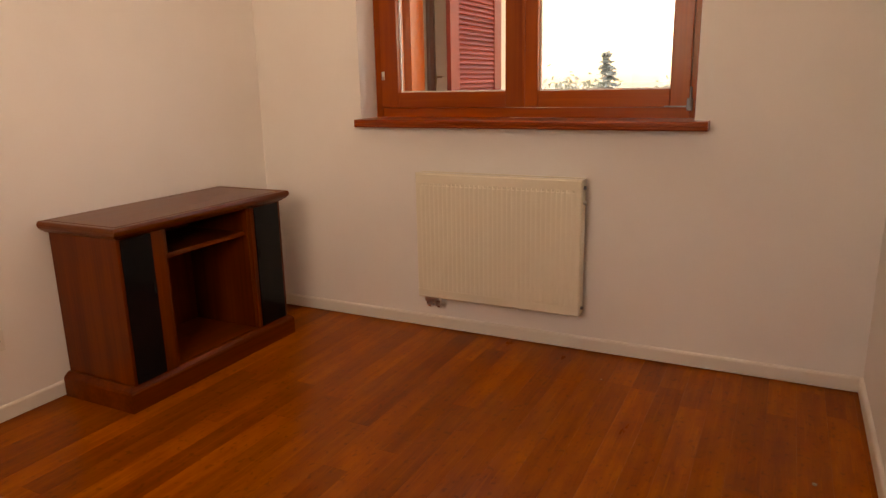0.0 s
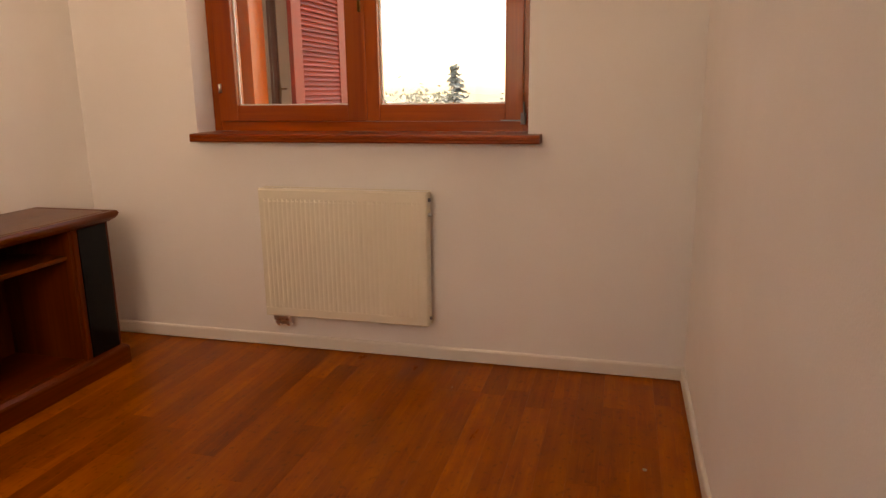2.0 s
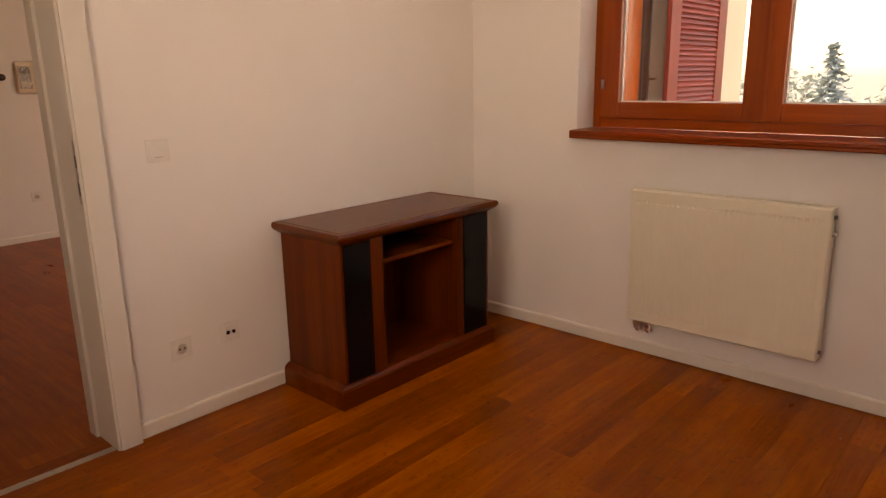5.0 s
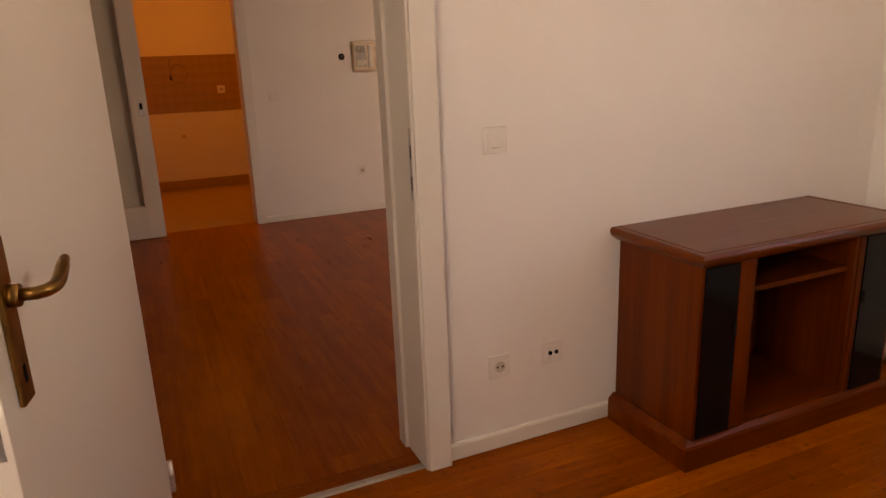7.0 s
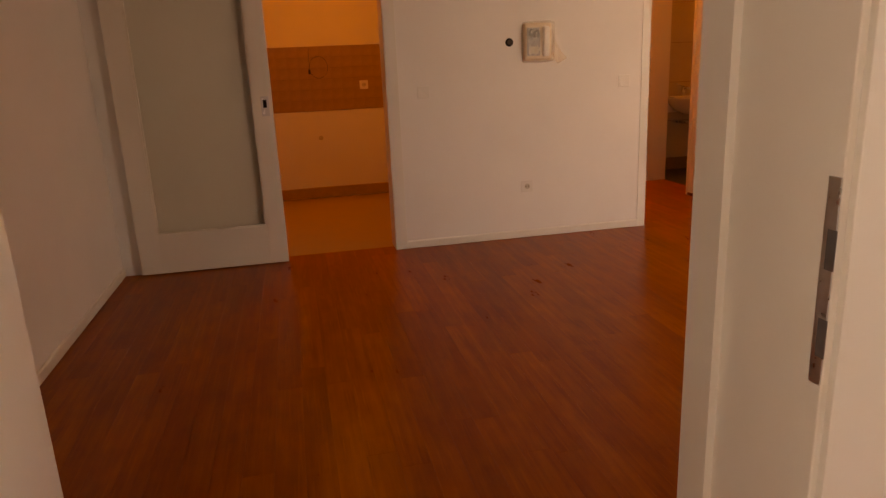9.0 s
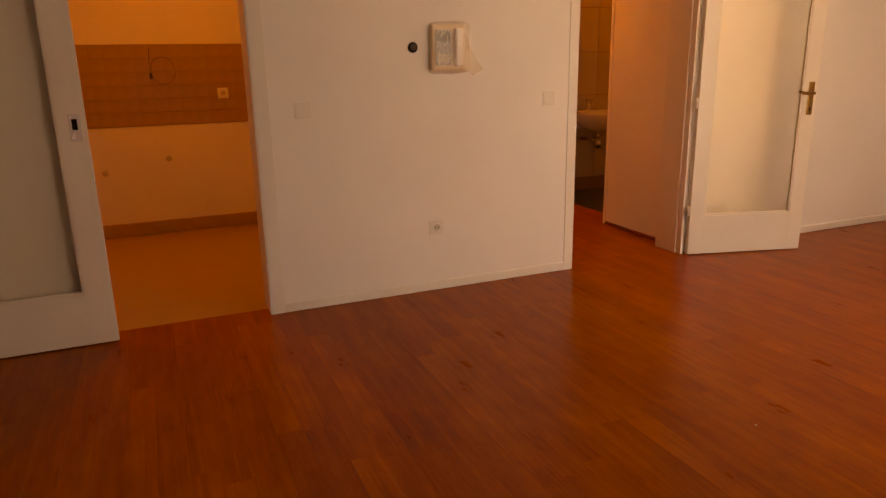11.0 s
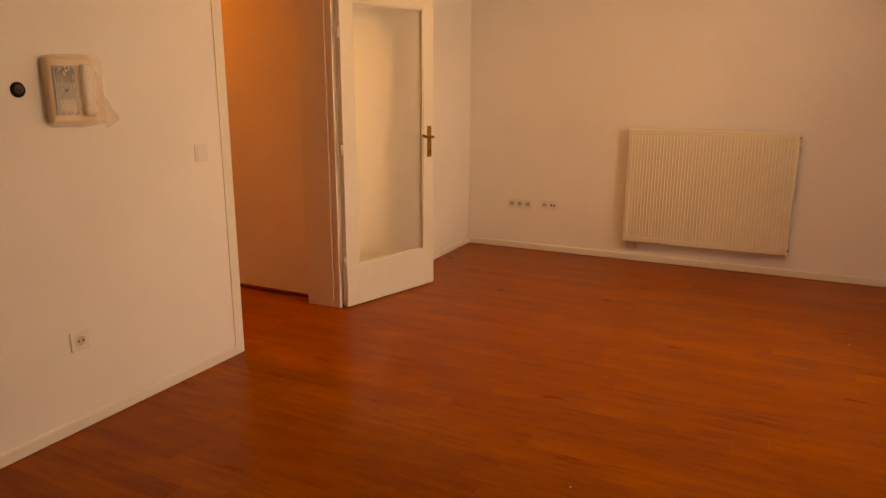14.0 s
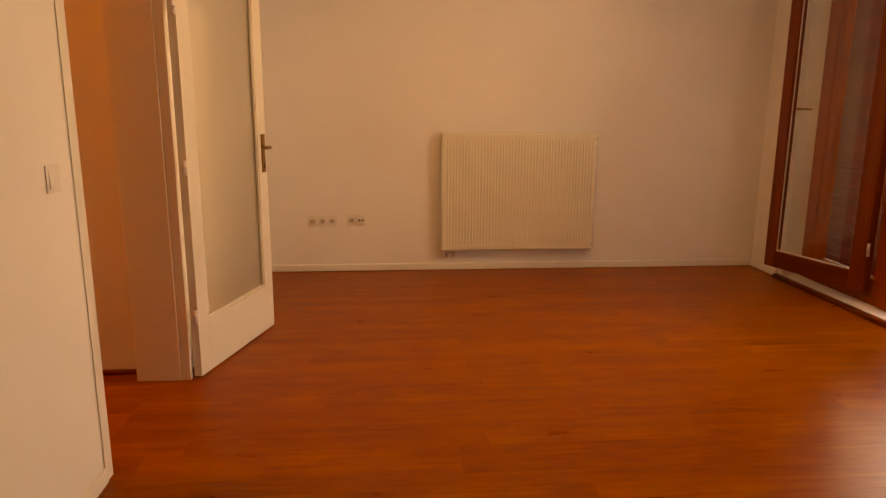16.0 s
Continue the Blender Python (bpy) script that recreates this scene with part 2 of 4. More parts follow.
# ---- mesh helpers ----
def box(bm, x0, x1, y0, y1, z0, z1, bevel=0.0, seg=2):
    co = [(x, y, z) for z in (z0, z1) for y in (y0, y1) for x in (x0, x1)]
    v = [bm.verts.new(c) for c in co]
    faces = [bm.faces.new([v[i] for i in q]) for q in ((0, 2, 3, 1), (4, 5, 7, 6), (0, 1, 5, 4), (2, 6, 7, 3), (0, 4, 6, 2), (1, 3, 7, 5))]
    if bevel:
        edges = list({e for f in faces for e in f.edges})
        bmesh.ops.bevel(bm, geom=edges, offset=bevel, segments=seg, affect="EDGES", profile=0.6)
    return bm


def cyl(bm, a, b, r0, r1=None, n=16):
    a, b = Vector(a), Vector(b)
    m = Matrix.Translation((a + b) / 2) @ (b - a).to_track_quat("Z", "Y").to_matrix().to_4x4()
    bmesh.ops.create_cone(bm, cap_ends=True, segments=n, radius1=r0, radius2=r0 if r1 is None else r1, depth=(b - a).length, matrix=m)
    return bm


def tube(bm, points, r, n=10):
    """A bent round bar through the points."""
    pts = [Vector(p) for p in points]
    rings = []
    for i, p in enumerate(pts):
        d = (pts[min(i + 1, len(pts) - 1)] - pts[max(i - 1, 0)]).normalized()
        q = d.to_track_quat("Z", "Y")
        rad = r[i] if isinstance(r, (list, tuple)) else r
        rings.append([bm.verts.new(p + q @ Vector((rad * math.cos(2 * math.pi * k / n), rad * math.sin(2 * math.pi * k / n), 0))) for k in range(n)])
    for s, e in zip(rings, rings[1:]):
        for k in range(n):
            bm.faces.new((s[k], s[(k + 1) % n], e[(k + 1) % n], e[k]))
    bm.faces.new(rings[0][::-1])
    bm.faces.new(rings[-1])
    return bm


def profile(bm, pts, y0, y1, axis="y"):
    """A closed outline swept along y (outline in x, z) or along x (outline in y, z)."""
    def at(p, s):
        return (p[0], s, p[1]) if axis == "y" else (s, p[0], p[1])
    a = [bm.verts.new(at(p, y0)) for p in pts]
    b = [bm.verts.new(at(p, y1)) for p in pts]
    n = len(pts)
    for i in range(n):
        bm.faces.new((a[i], a[(i + 1) % n], b[(i + 1) % n], b[i]))
    bm.faces.new(a[::-1])
    bm.faces.new(b)
    bmesh.ops.recalc_face_normals(bm, faces=bm.faces)
    return bm


def mesh_of(name, bm, material, smooth=False):
    bmesh.ops.recalc_face_normals(bm, faces=bm.faces)
    me = bpy.data.meshes.new(name)
    bm.to_mesh(me)
    bm.free()
    me.materials.append(material)
    if smooth:
        for p in me.polygons:
            p.use_smooth = True
    return me


def part(name, bm, material, parent, label="", smooth=False):
    ob = new(name, mesh_of(name, bm, material, smooth))
    ob.parent = parent
    return tagged(ob, label)


def thing(name, label, category, at=(0, 0, 0), group="", turn=0.0):
    ob = new(name)
    ob.matrix_world = pose(*at, 0, 0, turn)
    return tagged(ob, label, category, group)


def setting(name, bm, material, label, category):
    return tagged(new(name, mesh_of(name, bm, material)), label, category, "", "structure")


def one(*a, **k):
    return box(bmesh.new(), *a, **k)


def wall(name, axis, p0, p1, a0, a1, label, holes=(), z0=0.0, z1=2.6, material=None):
    """A wall between p0 and p1 across its thickness and a0 to a1 along it, with holes (a0, a1, z0, z1)."""
    bm = bmesh.new()
    cuts = sorted({a0, a1, *[h[0] for h in holes], *[h[1] for h in holes]})
    for s, e in zip(cuts, cuts[1:]):
        spans = [(z0, z1)]
        for h in holes:
            if h[0] < (s + e) / 2 < h[1]:
                spans = [q for lo, hi in spans for q in ((lo, min(hi, h[2])), (max(lo, h[3]), hi)) if q[1] - q[0] > 1e-4]
        for lo, hi in spans:
            if axis == "x":
                box(bm, s, e, p0, p1, lo, hi)
            else:
                box(bm, p0, p1, s, e, lo, hi)
    bmesh.ops.remove_doubles(bm, verts=bm.verts, dist=1e-5)
    return setting(name, bm, material or WALL, label, "wall")


# ---- structure: walls, ceilings ----
W = -3.965          # living room, face of the west wall
N = 2.79            # living room, face of the north wall
S = -3.72           # living room, south wall
E_LIV = -0.20       # living room side of the wall shared with the bedroom
E_BAL = -0.08       # living room side of the balcony wall
BED_E, BED_S = 2.868, -3.55
BED_N = -0.065      # bedroom, face of the window wall
# Unseen opening added in the back wall for the rear fill.
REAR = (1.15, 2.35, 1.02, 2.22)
WIN = (0.635, 2.193, 1.02, 2.34)
BAL = (0.42, 2.34, 0.03, 2.25)

wall("wall_bedroom_window", "x", BED_N, 0.27, 0.22, BED_E, "white plastered bedroom wall under and around the window", [WIN])
wall("wall_bedroom_east", "y", BED_E, BED_E + 0.2, BED_S - 0.2, 0.27, "plain white plastered bedroom side wall")
wall("wall_bedroom_south", "x", BED_S - 0.2, BED_S, 0.0, BED_E, "white plastered bedroom back wall with an added, unseen window opening", [REAR])
wall("wall_bedroom_west", "y", E_LIV, 0.0, S, BED_N, "white plastered wall with the bedroom doorway", [(-2.90, -2.05, 0.0, 2.06)])
wall("wall_balcony", "y", E_BAL, 0.22, BED_N, N, "white plastered living room wall with the balcony door", [BAL])
wall("wall_north", "x", N, N + 0.3, W - 0.2, 0.22, "white plastered living room wall behind the wide radiator")
wall("wall_west", "y", W - 0.19, W, S, N, "white plastered living room wall with two doorways",
     [(-2.78, -1.925, 0.0, 2.06), (-0.145, 0.745, 0.0, 2.06)])
wall("wall_south", "x", S - 0.2, S, -6.3, 0.0, "plain white plastered living room end wall")
wall("wall_kitchen_back", "y", -6.35, -6.2, S, -1.0, "kitchen wall with a band of ochre tiles")
wall("wall_kitchen_hall", "x", -1.12, -1.0, -6.2, W - 0.19, "plain plastered partition beside the kitchen")
wall("wall_hall_north", "x", 0.805, 1.04, -6.2, W - 0.19, "plastered hall wall beside the bathroom doorway", [(-5.70, -4.87, 0.0, 2.06)])
wall("wall_hall_west", "y", -6.35, -6.2, -1.0, N, "plain plastered end wall of hall and bathroom")
wall("wall_bathroom_north", "x", N, N + 0.2, -6.35, W - 0.2, "plain bathroom end wall")
wall("wall_bathroom_east", "y", -4.75, -4.6, 1.04, N, "plain bathroom side wall")

setting("ceiling", one(-6.35, 0.22, S, N + 0.3, 2.6, 2.8), CEIL, "plain white plastered ceiling", "ceiling")
setting("ceiling_bedroom", one(0.22, BED_E + 0.2, BED_S - 0.2, 0.27, 2.6, 2.8), CEIL, "plain white plastered bedroom ceiling", "ceiling")
setting("subfloor", one(-6.35, BED_E + 0.2, S - 0.2, 0.32, -0.25, -0.016), CONCRETE, "concrete slab under the boards", "floor")
setting("subfloor_north", one(-6.35, 0.22, 0.32, N + 0.3, -0.25, -0.016), CONCRETE, "concrete slab under the boards", "floor")
setting("floor_kitchen", one(-6.2, W - 0.10, S, -1.12, -0.015, 0.0), KFLOOR, "beige tiled kitchen floor", "floor")
setting("floor_bathroom", one(-6.2, -4.75, 1.03, N, -0.015, 0.001), BATHF, "dark tiled bathroom floor", "floor")


# ---- skirting and casings ----
def skirting(name, axis, face, out, a0, a1, h=0.055, material=None, label="white painted skirting board with rounded top", gap=0.004):
    """A skirting board on the face of a wall; out is the way into the room."""
    t = 0.013 * out
    pts = [(face, gap), (face + t, gap), (face + t, h - 0.008), (face + t * 0.75, h - 0.002), (face + t * 0.45, h), (face, h)]
    bm = profile(bmesh.new(), pts, a0, a1, "x" if axis == "x" else "y")
    return setting(name, bm, material or TRIM, label, "skirting board")


skirting("baseboard", "x", BED_N, -1, 0.013, BED_E - 0.013, 0.065, gap=0.007)
skirting("baseboard", "y", BED_E, -1, BED_S, BED_N, 0.065)
skirting("baseboard", "y", 0.0, 1, -2.0, BED_N - 0.013, 0.062)
skirting("baseboard", "y", W, 1, -1.885, -0.172)
skirting("baseboard", "y", W, 1, 0.82, N)
skirting("baseboard", "x", N, -1, W + 0.013, E_BAL)
skirting("baseboard", "y", E_BAL, -1, 2.42, N - 0.013)
skirting("baseboard", "x", S, 1, W, E_LIV)
skirting("baseboard", "x", 0.805, -1, -4.86, W - 0.19, 0.024, BAL_H, "thin dark strip along the foot of the hall wall")
skirting("baseboard", "y", -6.2, 1, S, -1.12, 0.105, TILE, "ochre tile skirting along the kitchen wall")


def door_lining(name, x0, x1, y0, y1, top, near, far, label, thick=0.009):
    """A painted timber lining of a doorway in a wall that runs along y: jambs, head, stops and casings.
    near and far: widths of the casings on the x1 and x0 sides (0: none)."""
    th = thing(name, label, "door frame", ((x0 + x1) / 2, (y0 + y1) / 2, 0))
    o = Vector(th.location)
    th["kind"] = "structure"

    def add(n, *b, bevel=0.002):
        part(n, one(b[0] - o.x, b[1] - o.x, b[2] - o.y, b[3] - o.y, b[4], b[5], bevel=bevel), TRIM, th)
    t = 0.04
    add("jamb", x0, x1, y0 - t, y0, 0, top + t)
    add("jamb", x0, x1, y1, y1 + t, 0, top + t)
    add("head", x0, x1, y0, y1, top, top + t)
    for w, xa, xb in ((near, x1, x1 + thick), (far, x0 - thick, x0)):
        if w:
            add("casing", xa, xb, y0 - w, y0 - 0.008, 0, top + w, bevel=0.0015)
            add("casing", xa, xb, y1 + 0.008, y1 + w, 0, top + w, bevel=0.0015)
            add("casing", xa, xb, y0 - 0.008, y1 + 0.008, top + 0.008, top + w, bevel=0.0015)
    return th


bed_frame = door_lining("door_frame_bedroom", -0.188, 0.022, -2.865, -2.087, 2.02, 0.085, 0.085, "cream painted timber lining of the bedroom doorway")
part("stop", one(-0.12, -0.06, 0.378, 0.389, 0, 2.02), TRIM, bed_frame)
kit_frame = door_lining("door_frame_kitchen", W - 0.195, W + 0.001, -2.74, -1.965, 2.02, 0.08, 0.08, "cream painted timber lining of the kitchen doorway", 0.004)
hall_frame = door_lining("door_frame_hall", W - 0.195, W + 0.001, -0.105, 0.705, 2.02, 0.065, 0.065, "cream painted timber lining of the hall doorway", 0.004)
part("rebate", one(0.1, 0.143, 0.411, 0.437, 0, 2.02, bevel=0.002), TRIM, hall_frame)
bath_frame = thing("door_frame_bathroom", "cream painted timber lining of the bathroom doorway", "door frame", (-5.285, 0.92, 0))
bath_frame["kind"] = "structure"
for xa, xb in ((0.385, 0.415), (-0.415, -0.385)):
    part("jamb", one(xa, xb, -0.12, 0.12, 0, 2.05, bevel=0.002), TRIM, bath_frame)
part("head", one(-0.385, 0.385, -0.12, 0.12, 2.02, 2.05, bevel=0.002), TRIM, bath_frame)

strike = thing("strike_plate", "dull steel strike plate let into the door jamb", "door hardware", (0.0185, -2.0873, 1.0))
part("plate", one(-0.012, 0.0035, -0.002, 0.0, -0.105, 0.105, bevel=0.0008), STEEL, strike)
for zc in (-0.055, 0.035):
    part("slot", one(-0.006, 0.006, -0.0026, -0.0019, zc - 0.02, zc + 0.02), FITTING, strike)
threshold = thing("threshold_strip", "thin grey metal strip between the two floors", "threshold", (-0.012, -2.476, 0))
part("strip", profile(bmesh.new(), [(-0.018, 0.001), (0.018, 0.001), (0.010, 0.005), (-0.010, 0.005)], -0.388, 0.388), STEEL, threshold)


# ---- doors ----
def lever_set(parent, x, z, side, way, plate=(0.042, 0.26), name="handle_plate"):
    """A long brass plate with a curved lever on a leaf that lies in its own x, z plane. side: -1 or 1 along y; way: lever along x."""
    w, h = plate
    pl = part(name, one(x - w / 2, x + w / 2, min(0, side * 0.008), max(0, side * 0.008), z - h * 0.66, z + h * 0.34, bevel=0.003), BRASS, parent, "aged brass door plate")
    s = side
    bm = cyl(bmesh.new(), (x, s * 0.006, z), (x, s * 0.022, z), 0.016)
    tube(bm, [(x, s * 0.02, z), (x, s * 0.042, z), (x + way * 0.010, s * 0.052, z), (x + way * 0.035, s * 0.055, z - 0.002), (x + way * 0.062, s * 0.054, z + 0.000),
              (x + way * 0.090, s * 0.052, z + 0.009), (x + way * 0.116, s * 0.050, z + 0.017)], [0.009, 0.009, 0.0095, 0.010, 0.0105, 0.010, 0.007])
    part("lever", bm, BRASS, pl, "curved brass lever", True)
    part("keyhole", one(x - 0.004, x + 0.004, min(s * 0.0075, s * 0.009), max(s * 0.0075, s * 0.009), z - 0.125, z - 0.10), DARK, pl)
    return pl


def hinge(parent, x, y, z, h=0.09):
    hg = part("hinge", cyl(bmesh.new(), (x, y, z - h / 2), (x, y, z + h / 2), 0.009), PULL, parent, "steel pin hinge", True)
    part("knuckle", cyl(bmesh.new(), (x, y, z - 0.004), (x, y, z + 0.004), 0.0098), STEEL, hg)


# flush bedroom door, standing open into the bedroom; the leaf runs along its own +x from the hinge
bed_door = thing("door", "flush cream painted interior door standing wide open", "door", (0.036, -2.846, 0.0), turn=-10.4)
part("leaf", one(0.0, 0.855, -0.040, 0.0, 0.008, 2.02, bevel=0.002), DOORP, bed_door)
lever_set(bed_door, 0.785, 1.005, 1, -1, (0.042, 0.235))
part("lock_plate", one(0.8545, 0.8565, -0.031, -0.009, 0.80, 1.03, bevel=0.0005), STEEL, bed_door)
for zc in (0.22, 1.80):
    hinge(bed_door, -0.006, 0.004, zc)


def glazed_leaf(th, w, h, y0, y1, rail, stile_l, stile_r, top):
    part("stile", one(0, stile_l, y0, y1, 0.008, h, bevel=0.002), DOORP, th)
    part("stile", one(w - stile_r, w, y0, y1, 0.008, h, bevel=0.002), DOORP, th)
    part("bottom_rail", one(stile_l, w - stile_r, y0, y1, 0.008, rail, bevel=0.001), DOORP, th)
    part("top_rail", one(stile_l, w - stile_r, y0, y1, top, h, bevel=0.001), DOORP, th)
    ym = (y0 + y1) / 2
    pane = part("glass_pane", one(stile_l + 0.001, w - stile_r - 0.001, ym - 0.002, ym + 0.002, rail + 0.001, top - 0.001), FROST, th, "frosted glass pane")
    pane.visible_shadow = False
    for s in (y0, y1):
        a, b = (s, s + 0.012) if s == y0 else (s - 0.012, s)
        for n, q in (("glazing_bead", (stile_l, stile_l + 0.010, rail, top)), ("glazing_bead", (w - stile_r - 0.010, w - stile_r, rail, top)),
                     ("glazing_bead", (stile_l + 0.010, w - stile_r - 0.010, rail, rail + 0.010)), ("glazing_bead", (stile_l + 0.010, w - stile_r - 0.010, top - 0.010, top))):
            part(n, one(q[0], q[1], a + 0.004 if s == y0 else a - 0.004, b + 0.004 if s == y0 else b - 0.004, q[2], q[3], bevel=0.002), DOORP, th)


# hall door, folded back towards the wall
hall_door = thing("door", "cream painted door with a tall frosted pane, folded back towards the wall", "door", (W + 0.052, 0.742, 0), turn=74.2)
glazed_leaf(hall_door, 0.79, 2.02, -0.040, 0.0, 0.262, 0.095, 0.095, 1.838)
lever_set(hall_door, 0.745, 1.03, 1, -1, (0.036, 0.22), "handle_plate_back")

hp = part("handle_plate", one(0.727, 0.763, -0.048, -0.040, 0.895, 1.10, bevel=0.003), BRASS, hall_door, "aged brass door plate")
bm = tube(bmesh.new(), [(0.745, -0.046, 1.03), (0.745, -0.080, 1.03), (0.735, -0.092, 1.03), (0.70, -0.095, 1.03), (0.665, -0.094, 1.033), (0.635, -0.09, 1.045)], [0.009, 0.009, 0.0095, 0.010, 0.010, 0.007])
part("lever", bm, BRASS, hp, "curved brass lever", True)
part("keyhole", one(0.741, 0.749, -0.0492, -0.0475, 0.92, 0.945), DARK, hp)
for zc in (0.30, 0.985, 1.66):
    hinge(hall_door, -0.010, -0.034, zc, 0.065)

# sliding kitchen door in front of the wall
slide = thing("sliding_door", "cream painted sliding door with a large frosted pane, half open", "door", (W + 0.052, -3.60, 0.0), turn=90)
glazed_leaf(slide, 0.912, 2.06, -0.0, 0.036, 0.258, 0.125, 0.115, 1.86)
pull = part("recessed_pull", one(0.842, 0.890, -0.0015, 0.002, 0.955, 1.075, bevel=0.001), PULL, slide, "bright recessed pull plate")
# Black block on the plate paints the shaded hollow of the pull.
part("cup", one(0.855, 0.877, -0.0026, 0.0, 1.006, 1.054, bevel=0.001), DARK, pull)
part("hook", one(0.853, 0.879, -0.006, -0.001, 0.985, 0.998, bevel=0.002), PULL, pull)
track = thing("sliding_door_track", "white painted pelmet over the sliding door", "door track", (W, -2.75, 2.08))
part("pelmet", one(0.0, 0.11, -0.92, 0.86, 0.0, 0.09, bevel=0.003), TRIM, track)


# ---- bedroom window ----
def casement(parent, x0, x1, z0, z1, y0, y1, sl, sr, bot, top):
    sash = part("sash", one(x0, x0 + sl, y0, y1, z0, z1, bevel=0.004), WIN_V, parent, "varnished orange-brown pine sash")
    part("stile", one(x1 - sr, x1, y0, y1, z0, z1, bevel=0.004), WIN_V, sash)
    part("bottom_rail", one(x0 + sl, x1 - sr, y0 + 0.001, y1, z0, z0 + bot, bevel=0.003), WIN_H, sash)
    part("top_rail", one(x0 + sl, x1 - sr, y0 + 0.001, y1, z1 - top, z1, bevel=0.003), WIN_H, sash)
    ym = (y0 + y1) / 2 + 0.005
    g = part("pane", one(x0 + sl + 0.001, x1 - sr - 0.001, ym - 0.002, ym + 0.002, z0 + bot + 0.001, z1 - top - 0.001), GLASS, parent, "clear window pane")
    g.visible_shadow = False
    for q in ((x0 + sl, x0 + sl + 0.006, z0 + bot, z1 - top), (x1 - sr - 0.006, x1 - sr, z0 + bot, z1 - top), (x0 + sl + 0.006, x1 - sr - 0.006, z0 + bot, z0 + bot + 0.006)):
        part("seal", one(q[0], q[1], ym - 0.010, ym - 0.003, q[2], q[3]), PLASTIC, sash, "pale sealing strip")
    return sash


wy = 0.083
win = thing("window_1", "two-light varnished pine window with a wooden sill", "window", (0, 0, 0))
win["kind"] = "structure"
x0, x1, z0, z1 = WIN
fr = part("window_frame", one(x0, x0 + 0.040, wy, wy + 0.075, z0 + 0.012, z1, bevel=0.003), WIN_V, win, "varnished orange-brown pine frame")
part("frame_side", one(x1 - 0.040, x1, wy, wy + 0.075, z0 + 0.012, z1, bevel=0.003), WIN_V, fr)
part("frame_bottom", one(x0 + 0.040, x1 - 0.040, wy + 0.001, wy + 0.075, z0 + 0.012, z0 + 0.0565, bevel=0.003), WIN_H, fr)
part("frame_top", one(x0 + 0.040, x1 - 0.040, wy + 0.001, wy + 0.075, z1 - 0.045, z1, bevel=0.003), WIN_H, fr)
casement(win, x0 + 0.042, 1.430, z0 + 0.058, z1 - 0.047, wy - 0.012, wy + 0.055, 0.095, 0.089, 0.074, 0.08)
casement(win, 1.432, x1 - 0.042, z0 + 0.058, z1 - 0.047, wy - 0.012, wy + 0.055, 0.066, 0.078, 0.074, 0.08)
part("cover_strip", one(1.424, 1.438, wy - 0.018, wy - 0.0125, z0 + 0.06, z1 - 0.05, bevel=0.002), WIN_V, win)
pts = [(-0.075, 0.975), (-0.079, 0.980), (-0.079, 0.990), (-0.076, 0.992), (-0.079, 0.994), (-0.079, 1.005), (-0.073, 1.011), (0.0, 1.0125), (wy - BED_N, 1.0125), (wy - BED_N, 0.985), (0.0, 0.978)]
part("window_sill", profile(bmesh.new(), [(y + BED_N, z + 0.0195) for y, z in pts], 0.643, 2.251, "x"), SILL, win, "dark varnished wooden sill board")
hl = part("window_handle", one(1.417, 1.445, wy - 0.030, wy - 0.018, 1.625, 1.695, bevel=0.004), BRASS, win, "small brass window handle")
part("lever", tube(bmesh.new(), [(1.431, wy - 0.03, 1.66), (1.431, wy - 0.055, 1.66), (1.431, wy - 0.06, 1.64), (1.431, wy - 0.06, 1.585), (1.431, wy - 0.057, 1.55)], [0.008, 0.008, 0.008, 0.008, 0.006]), BRASS, hl, "", True)
part("hinge", cyl(bmesh.new(), (x0 + 0.056, wy - 0.018, 1.213), (x0 + 0.056, wy - 0.018, 1.255), 0.008), STEEL, win, "pale metal hinge", True)
cf = part("corner_fitting", one(x1 - 0.050, x1 - 0.028, wy - 0.026, wy - 0.0125, 1.064, 1.114, bevel=0.003), FITTING, win, "steel corner hinge")
part("pin", cyl(bmesh.new(), (x1 - 0.036, wy - 0.024, 1.08), (x1 - 0.036, wy - 0.024, 1.160), 0.005), FITTING, cf)
part("arm", one(x1 - 0.140, x1 - 0.048, wy - 0.0165, wy - 0.0125, 1.079, 1.084), FITTING, cf)


# This window is assumed, added only as a source for the rear fill.
rear = thing("window_2", "unseen two-light pine window added to light the bedroom from behind", "window", (0, 0, 0))
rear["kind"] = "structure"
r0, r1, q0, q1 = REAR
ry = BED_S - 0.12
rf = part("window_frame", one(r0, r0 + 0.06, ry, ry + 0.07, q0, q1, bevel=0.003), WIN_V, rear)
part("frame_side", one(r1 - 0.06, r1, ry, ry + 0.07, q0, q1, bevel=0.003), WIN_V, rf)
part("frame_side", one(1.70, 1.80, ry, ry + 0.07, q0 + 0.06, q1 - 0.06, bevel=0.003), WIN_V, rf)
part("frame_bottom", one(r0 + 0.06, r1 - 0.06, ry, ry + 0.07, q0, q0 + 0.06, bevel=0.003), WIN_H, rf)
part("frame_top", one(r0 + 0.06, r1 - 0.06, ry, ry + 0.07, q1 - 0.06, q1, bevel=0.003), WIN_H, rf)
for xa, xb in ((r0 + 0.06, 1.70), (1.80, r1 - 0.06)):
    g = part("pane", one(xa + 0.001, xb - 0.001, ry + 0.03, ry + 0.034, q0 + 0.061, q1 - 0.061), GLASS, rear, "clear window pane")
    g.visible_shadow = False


# ---- balcony door ----
bal = thing("balcony_door", "varnished pine balcony door unit with a side light, leaf folded inwards", "door", (0, 0, 0))
bal["kind"] = "structure"
b0, b1, c0, c1 = BAL
bx = 0.05
mull = (1.36, 1.50)
